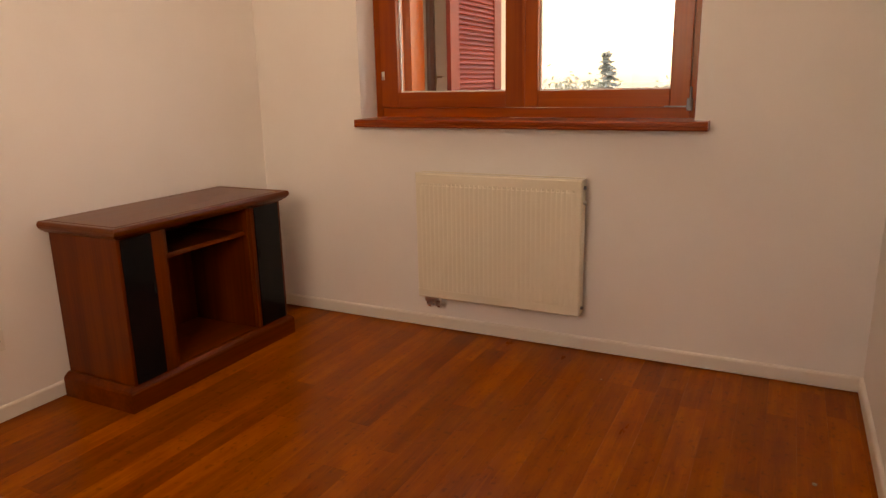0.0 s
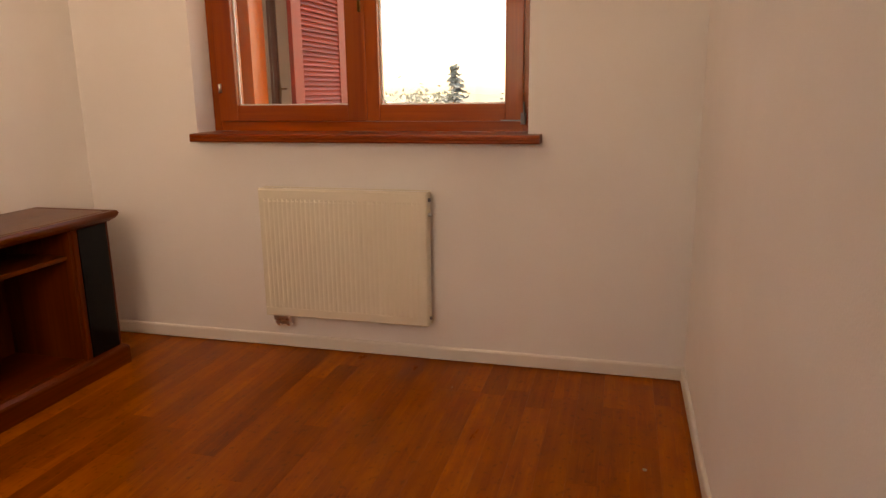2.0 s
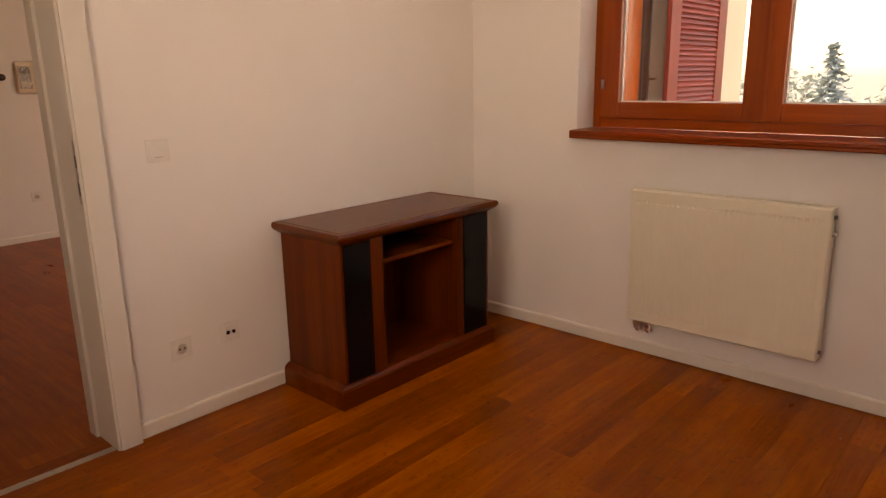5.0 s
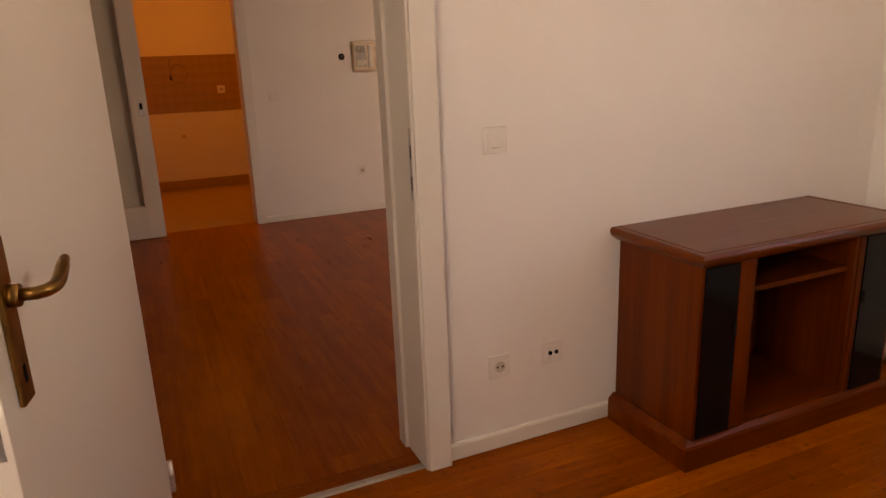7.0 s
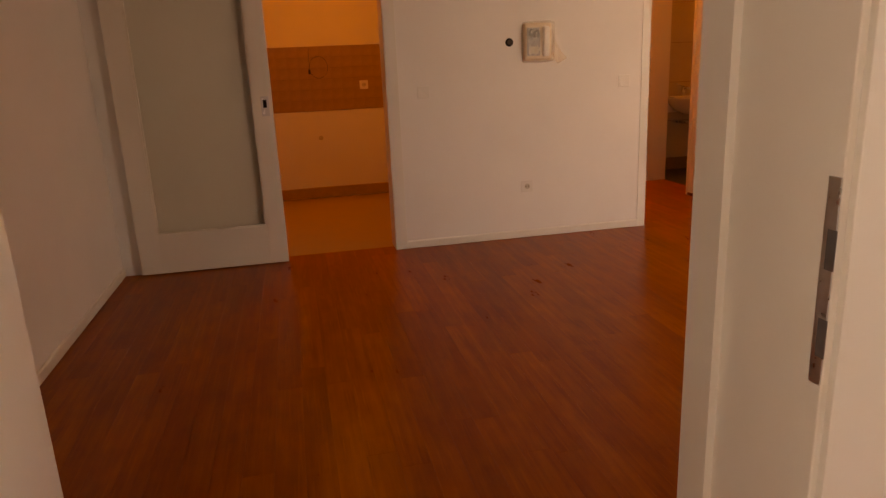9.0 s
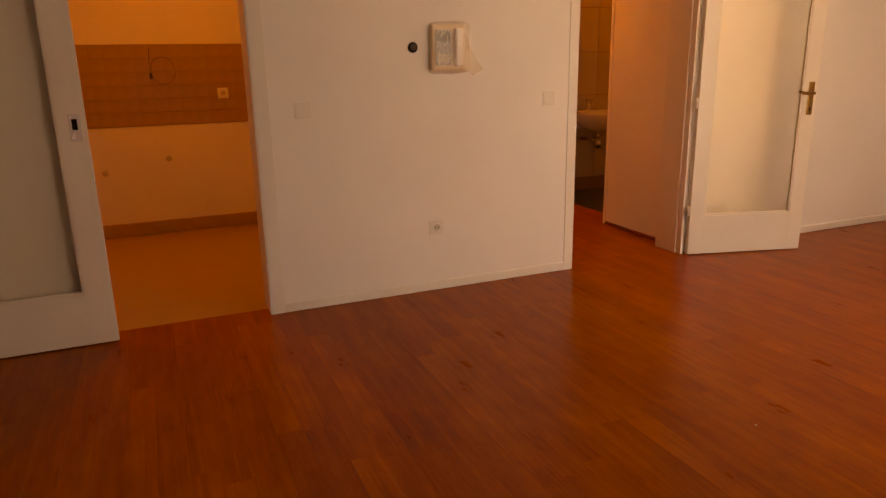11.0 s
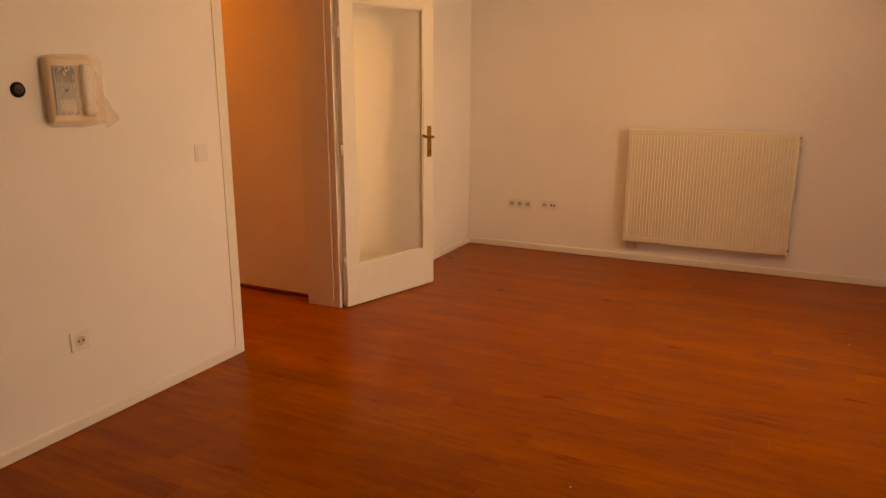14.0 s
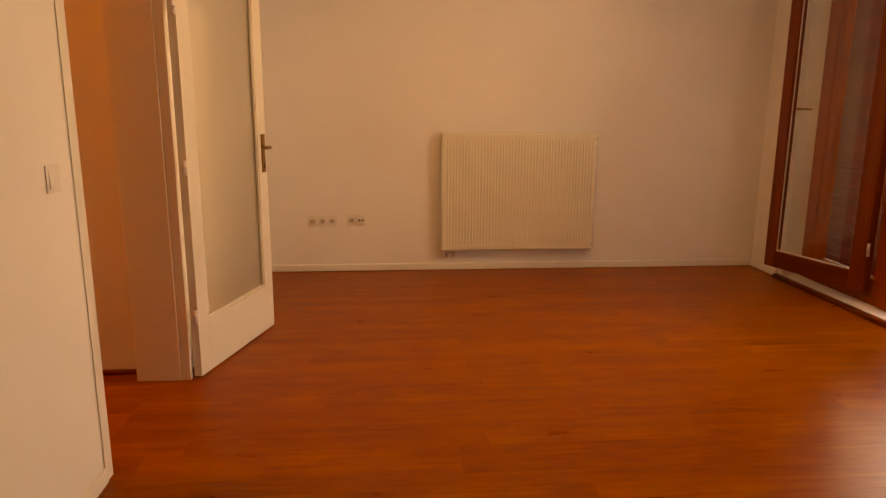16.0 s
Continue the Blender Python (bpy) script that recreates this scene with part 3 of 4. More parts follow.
part("frame_post", one(bx, bx + 0.075, b0, b0 + 0.07, c0, c1, bevel=0.003), WIN_V, bal)
part("frame_post", one(bx, bx + 0.075, b1 - 0.11, b1, c0, c1, bevel=0.003), WIN_V, bal)
part("frame_post", one(bx - 0.01, bx + 0.085, mull[0], mull[1], c0, c1, bevel=0.003), WIN_V, bal)
part("frame_head", one(bx, bx + 0.075, b0 + 0.07, b1 - 0.11, c1 - 0.07, c1, bevel=0.003), WIN_Y, bal)
part("frame_sill", one(bx, bx + 0.075, b0 + 0.07, b1 - 0.11, c0, c0 + 0.05, bevel=0.003), WIN_Y, bal)
part("light_rail", one(bx + 0.012, bx + 0.065, mull[1], b1 - 0.11, c0 + 0.05, c0 + 0.16, bevel=0.003), WIN_Y, bal)
part("light_stile", one(bx + 0.012, bx + 0.065, mull[1] + 0.001, mull[1] + 0.09, c0 + 0.16, c1 - 0.07, bevel=0.003), WIN_V, bal)
part("light_stile", one(bx + 0.012, bx + 0.065, b1 - 0.18, b1 - 0.111, c0 + 0.16, c1 - 0.07, bevel=0.003), WIN_V, bal)
g = part("pane", one(bx + 0.036, bx + 0.040, mull[1] + 0.09, b1 - 0.18, c0 + 0.16, c1 - 0.07), GLASS, bal, "clear side light pane")
g.visible_shadow = False
part("threshold_board", profile(bmesh.new(), [(-0.115, 0.001), (-0.118, 0.020), (-0.110, 0.029), (bx, 0.029), (bx, 0.001)], b0, b1 + 0.07), BAL_H, bal, "dark wooden threshold board")
leaf = thing("balcony_door_leaf", "varnished pine glazed balcony leaf standing open into the room", "door", (0.0, 1.57, 0), turn=105.3)
LW, L0, L1 = 0.795, 0.118, 2.20
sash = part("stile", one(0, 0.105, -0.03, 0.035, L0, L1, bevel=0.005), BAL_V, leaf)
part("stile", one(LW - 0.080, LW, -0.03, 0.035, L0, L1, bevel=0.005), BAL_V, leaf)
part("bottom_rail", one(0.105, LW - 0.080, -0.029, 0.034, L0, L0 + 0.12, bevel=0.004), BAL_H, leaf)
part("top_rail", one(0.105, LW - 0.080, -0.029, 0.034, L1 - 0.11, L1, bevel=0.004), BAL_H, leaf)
g = part("pane", one(0.106, LW - 0.081, 0.0, 0.004, L0 + 0.121, L1 - 0.111), GLASS, leaf, "clear glass pane")
g.visible_shadow = False
for q in ((0.105, 0.112), (LW - 0.084, LW - 0.080)):
    part("seal", one(q[0], q[1], 0.006, 0.012, L0 + 0.12, L1 - 0.11), PLASTIC, leaf, "pale sealing strip")
part("seal", one(0.112, LW - 0.084, 0.006, 0.012, L0 + 0.12, L0 + 0.127), PLASTIC, leaf, "pale sealing strip")
hl = part("handle_plate", one(LW - 0.056, LW - 0.026, -0.041, -0.030, 1.18, 1.28, bevel=0.003), BRASS, leaf, "brass handle")
part("lever", tube(bmesh.new(), [(LW - 0.041, -0.040, 1.24), (LW - 0.041, -0.078, 1.24), (LW - 0.053, -0.086, 1.24), (LW - 0.155, -0.086, 1.24)], 0.008), BRASS, hl, "", True)
for zc in (0.35, 1.9):
    part("hinge", cyl(bmesh.new(), (-0.006, 0.03, zc), (-0.006, 0.03, zc + 0.08), 0.009), STEEL, leaf, "", True)


# ---- radiators ----
def radiator(name, label, at, turn, w, h, ribs, ridge, valve, dent=1.0, depth=0.054, stand=0.023):
    """A panel radiator whose front faces its own -y; x from 0 to w, z from 0 to h.
    dent: how much deeper the pressed ribs are at their upper ends."""
    th = thing(name, label, "radiator", at, "panel radiators", turn)
    bm = bmesh.new()
    top, bot, step = h - 0.045, 0.045, (w - 0.05) / ribs
    cols = [0.0, 0.006, 0.022]
    outs = [0.008, 0.002, 0.0]
    for i in range(ribs):
        s = 0.025 + i * step
        for f, d in ((0.12, 0.0), (0.30, ridge), (0.70, ridge), (0.88, 0.0)):
            cols.append(s + f * step)
            outs.append(d)
    cols += [w - 0.022, w - 0.006, w]
    outs += [0.0, 0.002, 0.008]
    rows = [(0.0, 0.008), (0.006, 0.001), (bot - 0.005, 0.0), (bot, -1.0), (top - 0.013, -1.0), (top - 0.009, -dent), (top, -dent), (top + 0.002, 0.0), (h - 0.006, 0.001), (h, 0.008)]
    grid = []
    for z, d in rows:
        grid.append([bm.verts.new((x, ((o if o in (0.008, 0.002) else -d * o) if d < 0 else max(d, o if o == 0.008 else 0.0)), z)) for x, o in zip(cols, outs)])
    for lo, hi in zip(grid, grid[1:]):
        for k in range(len(cols) - 1):
            bm.faces.new((lo[k], lo[k + 1], hi[k + 1], hi[k]))
    part("front_panel", bm, RAD, th, "cream enamel front panel with pressed ribs")
    part("back_panel", one(0.004, w - 0.004, depth - 0.008, depth, 0.006, h - 0.006, bevel=0.003), RAD, th)
    part("side_cover", one(-0.001, 0.002, 0.013, depth - 0.009, 0.004, h - 0.002), RAD, th)
    part("side_cover", one(w - 0.004, w - 0.001, 0.013, depth - 0.009, 0.004, h - 0.002), RAD, th)
    gr = part("top_grille", one(0.0, w, 0.0085, 0.014, h - 0.002, h + 0.002), RAD, th)
    part("grille_edge", one(0.0, w, depth - 0.008, depth - 0.002, h - 0.002, h + 0.002), RAD, gr)
    n = int(w / 0.03)
    bar = mesh_of("grille_bar", one(-0.15 * w / n, 0.15 * w / n, 0.014, depth - 0.008, h - 0.008, h - 0.004), RAD)
    for i in range(n):
        o = new("grille_bar", bar)
        o.parent, o.location = gr, ((i + 0.5) * w / n, 0, 0)
    for xb in (0.15 * w, 0.85 * w):
        part("bracket", one(xb - 0.015, xb + 0.015, depth, depth + stand, 0.08, h - 0.08), RAD, th)
    if valve:
        vb = part("valve", one(0.03, 0.11, 0.015, 0.045, -0.026, -0.002, bevel=0.004), STEEL, th, "dull metal connection valve")
        for xv in (0.045, 0.095):
            part("union", cyl(bmesh.new(), (xv, 0.030, -0.045), (xv, 0.030, -0.012), 0.013, n=6), STEEL, vb)
        for xv in (0.045, 0.095):
            part("pipe", tube(bmesh.new(), [(xv, 0.030, -0.03), (xv, 0.032, -0.048), (xv, 0.05, -0.058), (xv, 0.078, -0.058)], 0.008), CHROME, vb, "", True)
    part("bleed_valve", cyl(bmesh.new(), (w, 0.03, h - 0.10), (w + 0.014, 0.03, h - 0.10), 0.008, n=8), STEEL, th)
    part("end_plug", cyl(bmesh.new(), (w, 0.03, 0.035), (w + 0.010, 0.03, 0.035), 0.008, n=6), FITTING, th)
    part("end_plug", cyl(bmesh.new(), (w, 0.03, h - 0.035), (w + 0.010, 0.03, h - 0.035), 0.008, n=6), FITTING, th)
    return th


radiator("radiator", "flat cream panel radiator hung under the window sill", (0.985, -0.172, 0.190), 0, 0.795, 0.60, 33, 0.0014, True, 3.0, 0.072, 0.035)
radiator("radiator", "wide ribbed cream panel radiator hung on the plain wall", (-2.595, N - 0.075, 0.166), 0, 1.17, 0.88, 48, 0.0034, True)


# ---- cabinet ----
def cabinet():
    th = thing("tv_cabinet", "dark reddish wooden television cabinet with black glass doors", "cabinet", (0.0, -1.369, 0.0))
    L = 0.960
    yl, yr = 0.032, L - 0.032
    # moulded top
    bm = bmesh.new()
    rings = [(0.004, 0.669), (0.012, 0.676), (0.020, 0.68), (0.030, 0.69), (0.034, 0.7), (0.034, 0.706), (0.029, 0.714), (0.024, 0.716), (0.010, 0.716), (0.007, 0.7135), (0.002, 0.7135), (-0.001, 0.716)]
    prev = None
    for o, z in rings:
        q = [bm.verts.new(p) for p in ((0.003, yl - o, z), (0.398 + o, yl - o, z), (0.398 + o, yr + o, z), (0.003, yr + o, z))]
        if prev:
            for k in range(4):
                bm.faces.new((prev[k], prev[(k + 1) % 4], q[(k + 1) % 4], q[k]))
        else:
            bm.faces.new(q[::-1])
        prev = q
    bm.faces.new(prev)
    part("top", bm, CAB_TOP, th, "moulded polished, worn top board, its colour lightened for sheen")
    # plinth
    bm = bmesh.new()
    prev = None
    for o, z in [(0.0, 0.0), (0.0, 0.075), (-0.004, 0.084), (-0.012, 0.090), (-0.022, 0.098)]:
        q = [bm.verts.new(p) for p in ((0.016, -0.0 - o, z), (0.408 + o, -o, z), (0.408 + o, L + o, z), (0.016, L + o, z))]
        if prev:
            for k in range(4):
                bm.faces.new((prev[k], prev[(k + 1) % 4], q[(k + 1) % 4], q[k]))
        else:
            bm.faces.new(q[::-1])
        prev = q
    bm.faces.new(prev)
    part("plinth", bm, CAB_Y, th)
    part("side_panel", one(0.016, 0.394, yl, yl + 0.018, 0.098, 0.669, bevel=0.001), CAB_V, th)
    part("side_panel", one(0.016, 0.394, yr - 0.018, yr, 0.098, 0.669, bevel=0.001), CAB_V, th)
    part("back_panel", one(0.017, 0.023, yl + 0.018, yr - 0.018, 0.098, 0.669), CAB_V, th)
    part("divider", one(0.024, 0.39, 0.244, 0.258, 0.098, 0.669, bevel=0.001), CAB_V, th)
    part("divider", one(0.024, 0.39, 0.706, 0.722, 0.098, 0.669, bevel=0.001), CAB_V, th)
    part("front_stile", one(0.378, 0.398, 0.181, 0.2435, 0.098, 0.668, bevel=0.004), CAB_V, th)
    part("front_stile", one(0.378, 0.396, 0.7225, 0.748, 0.098, 0.668, bevel=0.003), CAB_V, th)
    part("shelf", one(0.024, 0.372, 0.258, 0.706, 0.545, 0.563, bevel=0.002), CAB_Y, th)
    part("bottom_board", one(0.024, 0.39, 0.258, 0.706, 0.0985, 0.108), CAB_Y, th)
    for a, b, k in ((yl + 0.012, 0.180, 0.172), (0.749, yr - 0.018, 0.757)):
        d = part("glass_door", one(0.3945, 0.4, a, b, 0.102, 0.664, bevel=0.001), SMOKE, th, "black glass door")
        part("pull", one(0.3985, 0.406, k - 0.005, k + 0.005, 0.43, 0.475, bevel=0.003), DARK, d, "small black door pull")
    return th


cabinet()


# ---- switches and sockets ----
def plate_at(th, y, w=0.081, h=0.081):
    """A cover plate in the thing's own y, z plane, facing +x."""
    return part("cover_plate", one(0.0, 0.0055, y - w / 2, y + w / 2, -h / 2, h / 2, bevel=0.003), PLASTIC, th)


def light_switch(at, turn, label, slot=None):
    th = thing("light_switch", label, "light switch", at, "switches", turn)
    plate_at(th, 0)
    part("rocker", profile(bmesh.new(), [(0.005, -0.028), (0.0095, -0.028), (0.0065, 0.028), (0.005, 0.028)], -0.028, 0.028), PLASTIC, th)
    # Thin strip near the rocker's lower edge, darker on the bedroom switch only.
    part("lamp_slot", one(0.0080, 0.0098, -0.016, 0.016, -0.0235, -0.0205), slot or PLASTIC, th)
    return th


def socket_round(th, y):
    p = part("socket_ring", cyl(bmesh.new(), (0.005, y, 0), (0.0085, y, 0), 0.026, 0.024, 24), PLASTIC, th)
    # No real hollow: the disc's darker colour draws the shade in the well.
    part("well", cyl(bmesh.new(), (0.0083, y, 0), (0.0090, y, 0), 0.0195, n=24), BEIGE, p, "socket well, its shade put into a darker disc")
    for s in (-0.0095, 0.0095):
        part("pin_hole", cyl(bmesh.new(), (0.0088, y + s, 0), (0.0098, y + s, 0), 0.0036, n=10), DARK, p)
    for z in (-0.0165, 0.0165):
        part("earth_clip", one(0.0088, 0.0108, y - 0.003, y + 0.003, z - 0.003, z + 0.003), STEEL, p)


def socket_data(th, y):
    p = part("insert", one(0.005, 0.0085, y - 0.024, y + 0.024, -0.024, 0.024, bevel=0.002), PLASTIC, th)
    for s in (-0.0125, 0.0125):
        part("jack", cyl(bmesh.new(), (0.0083, y + s, 0), (0.0115, y + s, 0), 0.0075, n=14), DARK, p)


def sockets(at, turn, kinds, label):
    th = thing("wall_socket", label, "wall socket", at, "sockets", turn)
    n = len(kinds)
    for i, k in enumerate(kinds):
        y = (i - (n - 1) / 2) * 0.071
        plate_at(th, y, 0.0705 if n > 1 else 0.081)
        (socket_round if k == "r" else socket_data)(th, y)
    return th


light_switch((0.0, -1.808, 1.045), 0, "white square light switch beside the bedroom door", BEIGE)
sockets((0.0, -1.806, 0.300), 0, "r", "white single wall socket low on the wall")
sockets((0.0, -1.600, 0.308), 0, "d", "white aerial socket with two dark jacks")
light_switch((W, -1.722, 1.045), 0, "white square light switch beside the kitchen doorway")
light_switch((W, -0.300, 1.052), 0, "white square light switch beside the hall doorway")
sockets((W, -1.016, 0.368), 0, "r", "white single wall socket below the door phone")
sockets((-3.49, N, 0.389), -90, "rrr", "white row of three wall sockets")
sockets((-3.235, N, 0.395), -90, "rd", "white pair of wall sockets with aerial jacks")
sockets((-6.2 + 0.008, -1.876, 1.062), 0, "r", "white socket on the tiled kitchen wall")

box_hole = thing("junction_box", "round junction box, its dark opening a flat black disc", "junction box", (W, -1.128, 1.339))
# Flat black disc in place of the shade inside the open box.
part("rim", cyl(bmesh.new(), (0.0, 0, 0), (0.003, 0, 0), 0.027, n=28), DARK, box_hole)
part("cup", cyl(bmesh.new(), (0.003, 0.004, 0.002), (0.004, 0.004, 0.002), 0.017, n=24), CABLE, box_hole)
part("wire", tube(bmesh.new(), [(0.004, -0.004, 0.006), (0.014, 0.002, -0.002), (0.010, 0.008, -0.012)], 0.002, 6), CABLE, box_hole)


# ---- door phone in its plastic wrap ----
def door_phone():
    th = thing("door_phone", "wall door phone with grey panel, still wrapped in clear plastic", "door phone", (W, -0.938, 1.335))
    part("casing", one(0.0, 0.035, -0.096, 0.098, -0.118, 0.120, bevel=0.0172, seg=4), AMBER, th, "amber cream casing", True)
    pn = part("panel", one(0.0355, 0.040, -0.078, 0.012, -0.088, 0.090, bevel=0.002), GREY, th, "grey metal front panel")
    part("display", one(0.0402, 0.0412, -0.068, 0.004, 0.030, 0.082), SCREEN, pn, "dark display")
    # Pale plate paints the shine seen on the lower part of the panel.
    part("name_card", one(0.0402, 0.0412, -0.064, 0.000, -0.074, -0.030), BEIGE, pn, "pale patch standing for the shine on the panel")
    part("button", cyl(bmesh.new(), (0.040, -0.03, 0.002), (0.043, -0.03, 0.002), 0.006, n=12), DARK, pn)
    part("handset", one(0.030, 0.062, 0.030, 0.074, -0.095, 0.098, bevel=0.014, seg=4), PLASTIC, th, "white handset", True)
    rnd = random.Random(5)
    bm = box(bmesh.new(), 0.002, 0.070, -0.112, 0.112, -0.130, 0.130, bevel=0.032, seg=4)
    bmesh.ops.subdivide_edges(bm, edges=bm.edges, cuts=3, use_grid_fill=True)
    for v in bm.verts:
        if v.co.x > 0.006:
            k = noise.noise(v.co * 30) * 0.010 + noise.noise(v.co * 75) * 0.005
            v.co += v.co.normalized() * k
    w = part("wrap", bm, FILM, th, "crinkled clear plastic wrap")
    w.visible_shadow = False
    # Pale thin tubes stand in for the glints along the wrap's creases.
    for k in range(44):
        y, z = rnd.uniform(-0.085, 0.085), rnd.uniform(-0.09, 0.09)
        a, ln = rnd.uniform(-0.6, 0.9) + 1.2, rnd.uniform(0.012, 0.035)
        pts = [(0.070 + 0.006 * rnd.random(), y + math.cos(a) * ln * f, z + math.sin(a) * ln * f + rnd.uniform(-0.002, 0.002)) for f in (-0.5, -0.15, 0.2, 0.5)]
        part("crease", tube(bmesh.new(), pts, [0.0004, 0.0017, 0.0013, 0.0004], 6), GLOSS, w)
    bm = bmesh.new()
    rows = []
    for i in range(9):
        f = i / 8
        row = []
        for k in range(7):
            g = k / 6
            top = Vector((0, 0.095 + 0.120 * f, 0.085 - 0.195 * f - 0.03 * math.sin(f * 3.1)))
            low = Vector((0, 0.095 + 0.055 * f, -0.090 - 0.055 * f))
            p = top.lerp(low, g)
            p.x = 0.006 + 0.026 * (1 - f) + 0.012 * noise.noise(Vector((f * 4, g * 5, 0.3))) + 0.006 * rnd.random()
            row.append(bm.verts.new(p))
        rows.append(row)
    for p, q in zip(rows, rows[1:]):
        for k in range(6):
            bm.faces.new((p[k], p[k + 1], q[k + 1], q[k]))
    t = part("loose_end", bm, FILM, th, "loose torn end of the wrap")
    md = t.modifiers.new("thick", "SOLIDIFY")
    md.thickness = 0.0008
    t.visible_shadow = False


door_phone()


# ---- crumbs left on the floor ----
for k, (x, y, r) in enumerate(((2.691, -0.829, 0.008), (-2.073, -0.583, 0.005), (-1.10, 1.41, 0.006), (2.45, -1.15, 0.004), (1.93, -0.35, 0.004))):
    rnd = random.Random(k)
    bm = bmesh.new()
    bmesh.ops.create_icosphere(bm, subdivisions=1, radius=r)
    for v in bm.verts:
        v.co *= rnd.uniform(0.7, 1.15)
        v.co.z = max(v.co.z * 0.6, -r * 0.35) + r * 0.35
    tagged(new("plaster_crumb", mesh_of("plaster_crumb", bm, CRUMB)), "tiny pale plaster crumb lying on the boards", "debris", "floor crumbs").location = (x, y, 0.0)

# ---- kitchen ----
pipe = thing("pipe_stub", "capped water pipe stub in the kitchen wall", "pipe", (-6.2, -2.324, 0.582))
part("collar", cyl(bmesh.new(), (0, 0, 0), (0.006, 0, 0), 0.022, n=20), BEIGE, pipe)
part("cap", cyl(bmesh.new(), (0.006, 0, 0), (0.045, 0, 0), 0.013, n=8), BEIGE, pipe)
pipe2 = copy_thing(pipe, pose(-6.2, -2.78, 0.50))
tagged(pipe2, "capped water pipe stub near the sliding door")
wire = thing("loose_cable", "loop of loose dark cable hanging from the tiles", "cable", (-6.19, -2.31, 1.24))
loop = [(0.012 + 0.01 * math.sin(i * 0.9), 0.085 * math.cos(i * 2 * math.pi / 22) + 0.02, 0.10 * math.sin(i * 2 * math.pi / 22)) for i in range(22)]
part("loop", tube(bmesh.new(), [(0.0, -0.06, 0.16), (0.012, -0.07, 0.06), (0.012, -0.068, 0.0)] + loop[11:] + loop[:12], 0.0015, 8), CABLE, wire, "", True)
part("end_block", one(0.002, 0.018, -0.078, -0.058, -0.06, -0.015, bevel=0.003), CABLE, wire)

# ---- bathroom ----
basin = thing("wash_basin", "white ceramic wash basin on the tiled bathroom wall", "wash basin", (-6.2 + 0.012, 1.50, 0.0))
bm = bmesh.new()
prev = None
prof = [(0.02, 0.60), (0.10, 0.61), (0.19, 0.66), (0.235, 0.72), (0.25, 0.765), (0.25, 0.78), (0.24, 0.785), (0.20, 0.78), (0.16, 0.72), (0.06, 0.675), (0.005, 0.67)]
for r, z in prof:
    q = [bm.verts.new((max(0.0, 0.23 + r * 0.92 * math.cos(k * math.pi / 14)), r * 1.1 * math.sin(k * math.pi / 14), z)) for k in range(28)]
    if prev:
        for k in range(28):
            bm.faces.new((prev[k], prev[(k + 1) % 28], q[(k + 1) % 28], q[k]))
    else:
        bm.faces.new(q[::-1])
    prev = q
bm.faces.new(prev)
part("bowl", bm, CERAMIC, basin, "", True)
part("back_ledge", one(0.0, 0.09, -0.25, 0.25, 0.62, 0.79, bevel=0.012), CERAMIC, basin)
tap = part("tap", cyl(bmesh.new(), (0.06, -0.02, 0.785), (0.06, -0.02, 0.88), 0.022), CHROME, basin, "chrome mixer tap", True)
part("spout", tube(bmesh.new(), [(0.06, -0.02, 0.86), (0.12, -0.02, 0.875), (0.17, -0.02, 0.865)], 0.012), CHROME, tap, "", True)
part("tap_lever", tube(bmesh.new(), [(0.06, -0.02, 0.885), (0.05, -0.06, 0.90), (0.06, -0.11, 0.915)], 0.008), CHROME, tap, "", True)
trap = part("trap", cyl(bmesh.new(), (0.22, -0.01, 0.44), (0.22, -0.01, 0.53), 0.033), CHROME, basin, "chrome bottle trap", True)
part("tail_pipe", tube(bmesh.new(), [(0.22, -0.01, 0.605), (0.22, -0.01, 0.52)], 0.016), CHROME, trap, "", True)
part("waste_pipe", tube(bmesh.new(), [(0.20, -0.01, 0.51), (0.10, -0.01, 0.51), (0.0, -0.01, 0.51)], 0.016), CHROME, trap, "", True)
for yy in (-0.09, 0.09):
    part("stop_valve", cyl(bmesh.new(), (0.0, yy, 0.52), (0.07, yy, 0.52), 0.014), CHROME, basin)


# ---- outside ----
setting("ground", one(-400, 400, -60, 900, -4.4, -4.0), GROUND, "green meadow reaching to the horizon", "ground")
blk = thing("apartment_building", "rendered lower storey of the building below the flat", "building", (0, 0, 0))
part("wall", one(-6.4, BED_E + 0.25, S - 0.3, N + 0.35, -4.0, -0.26), RENDER, blk)
setting("balcony_floor", one(0.23, 3.2, 0.33, N + 0.3, -0.18, -0.02), CONCRETE, "pale concrete balcony slab", "floor")


setting("wall_balcony_outside", one(0.223, 0.238, BAL[1] + 0.02, N + 0.42, -0.018, 2.8), RENDER, "cream rendered outside wall beside the balcony door", "wall")


def shutter(at, turn, w, h, label):
    """A louvred shutter leaf in its own y, z plane, facing +x."""
    th = thing("window_shutter", label, "shutter", at, "shutters", turn)
    part("stile", one(0, 0.035, 0, 0.15, 0, h, bevel=0.003), SHUT, th)
    part("stile", one(0, 0.035, w - 0.15, w, 0, h, bevel=0.003), SHUT, th)
    part("rail", one(0.001, 0.034, 0.15, w - 0.15, 0, 0.12, bevel=0.003), SHUT, th)
    part("rail", one(0.001, 0.034, 0.15, w - 0.15, h - 0.12, h, bevel=0.003), SHUT, th)
    me = mesh_of("slat", profile(bmesh.new(), [(0.002, 0.042), (0.008, 0.045), (0.033, 0.004), (0.029, 0.0)], 0.148, w - 0.148), SHUT)
    n = int((h - 0.24) / 0.036)
    for i in range(n):
        s = new("slat", me)
        s.parent = th
        s.location = (0, 0, 0.122 + i * 0.036)
    return th


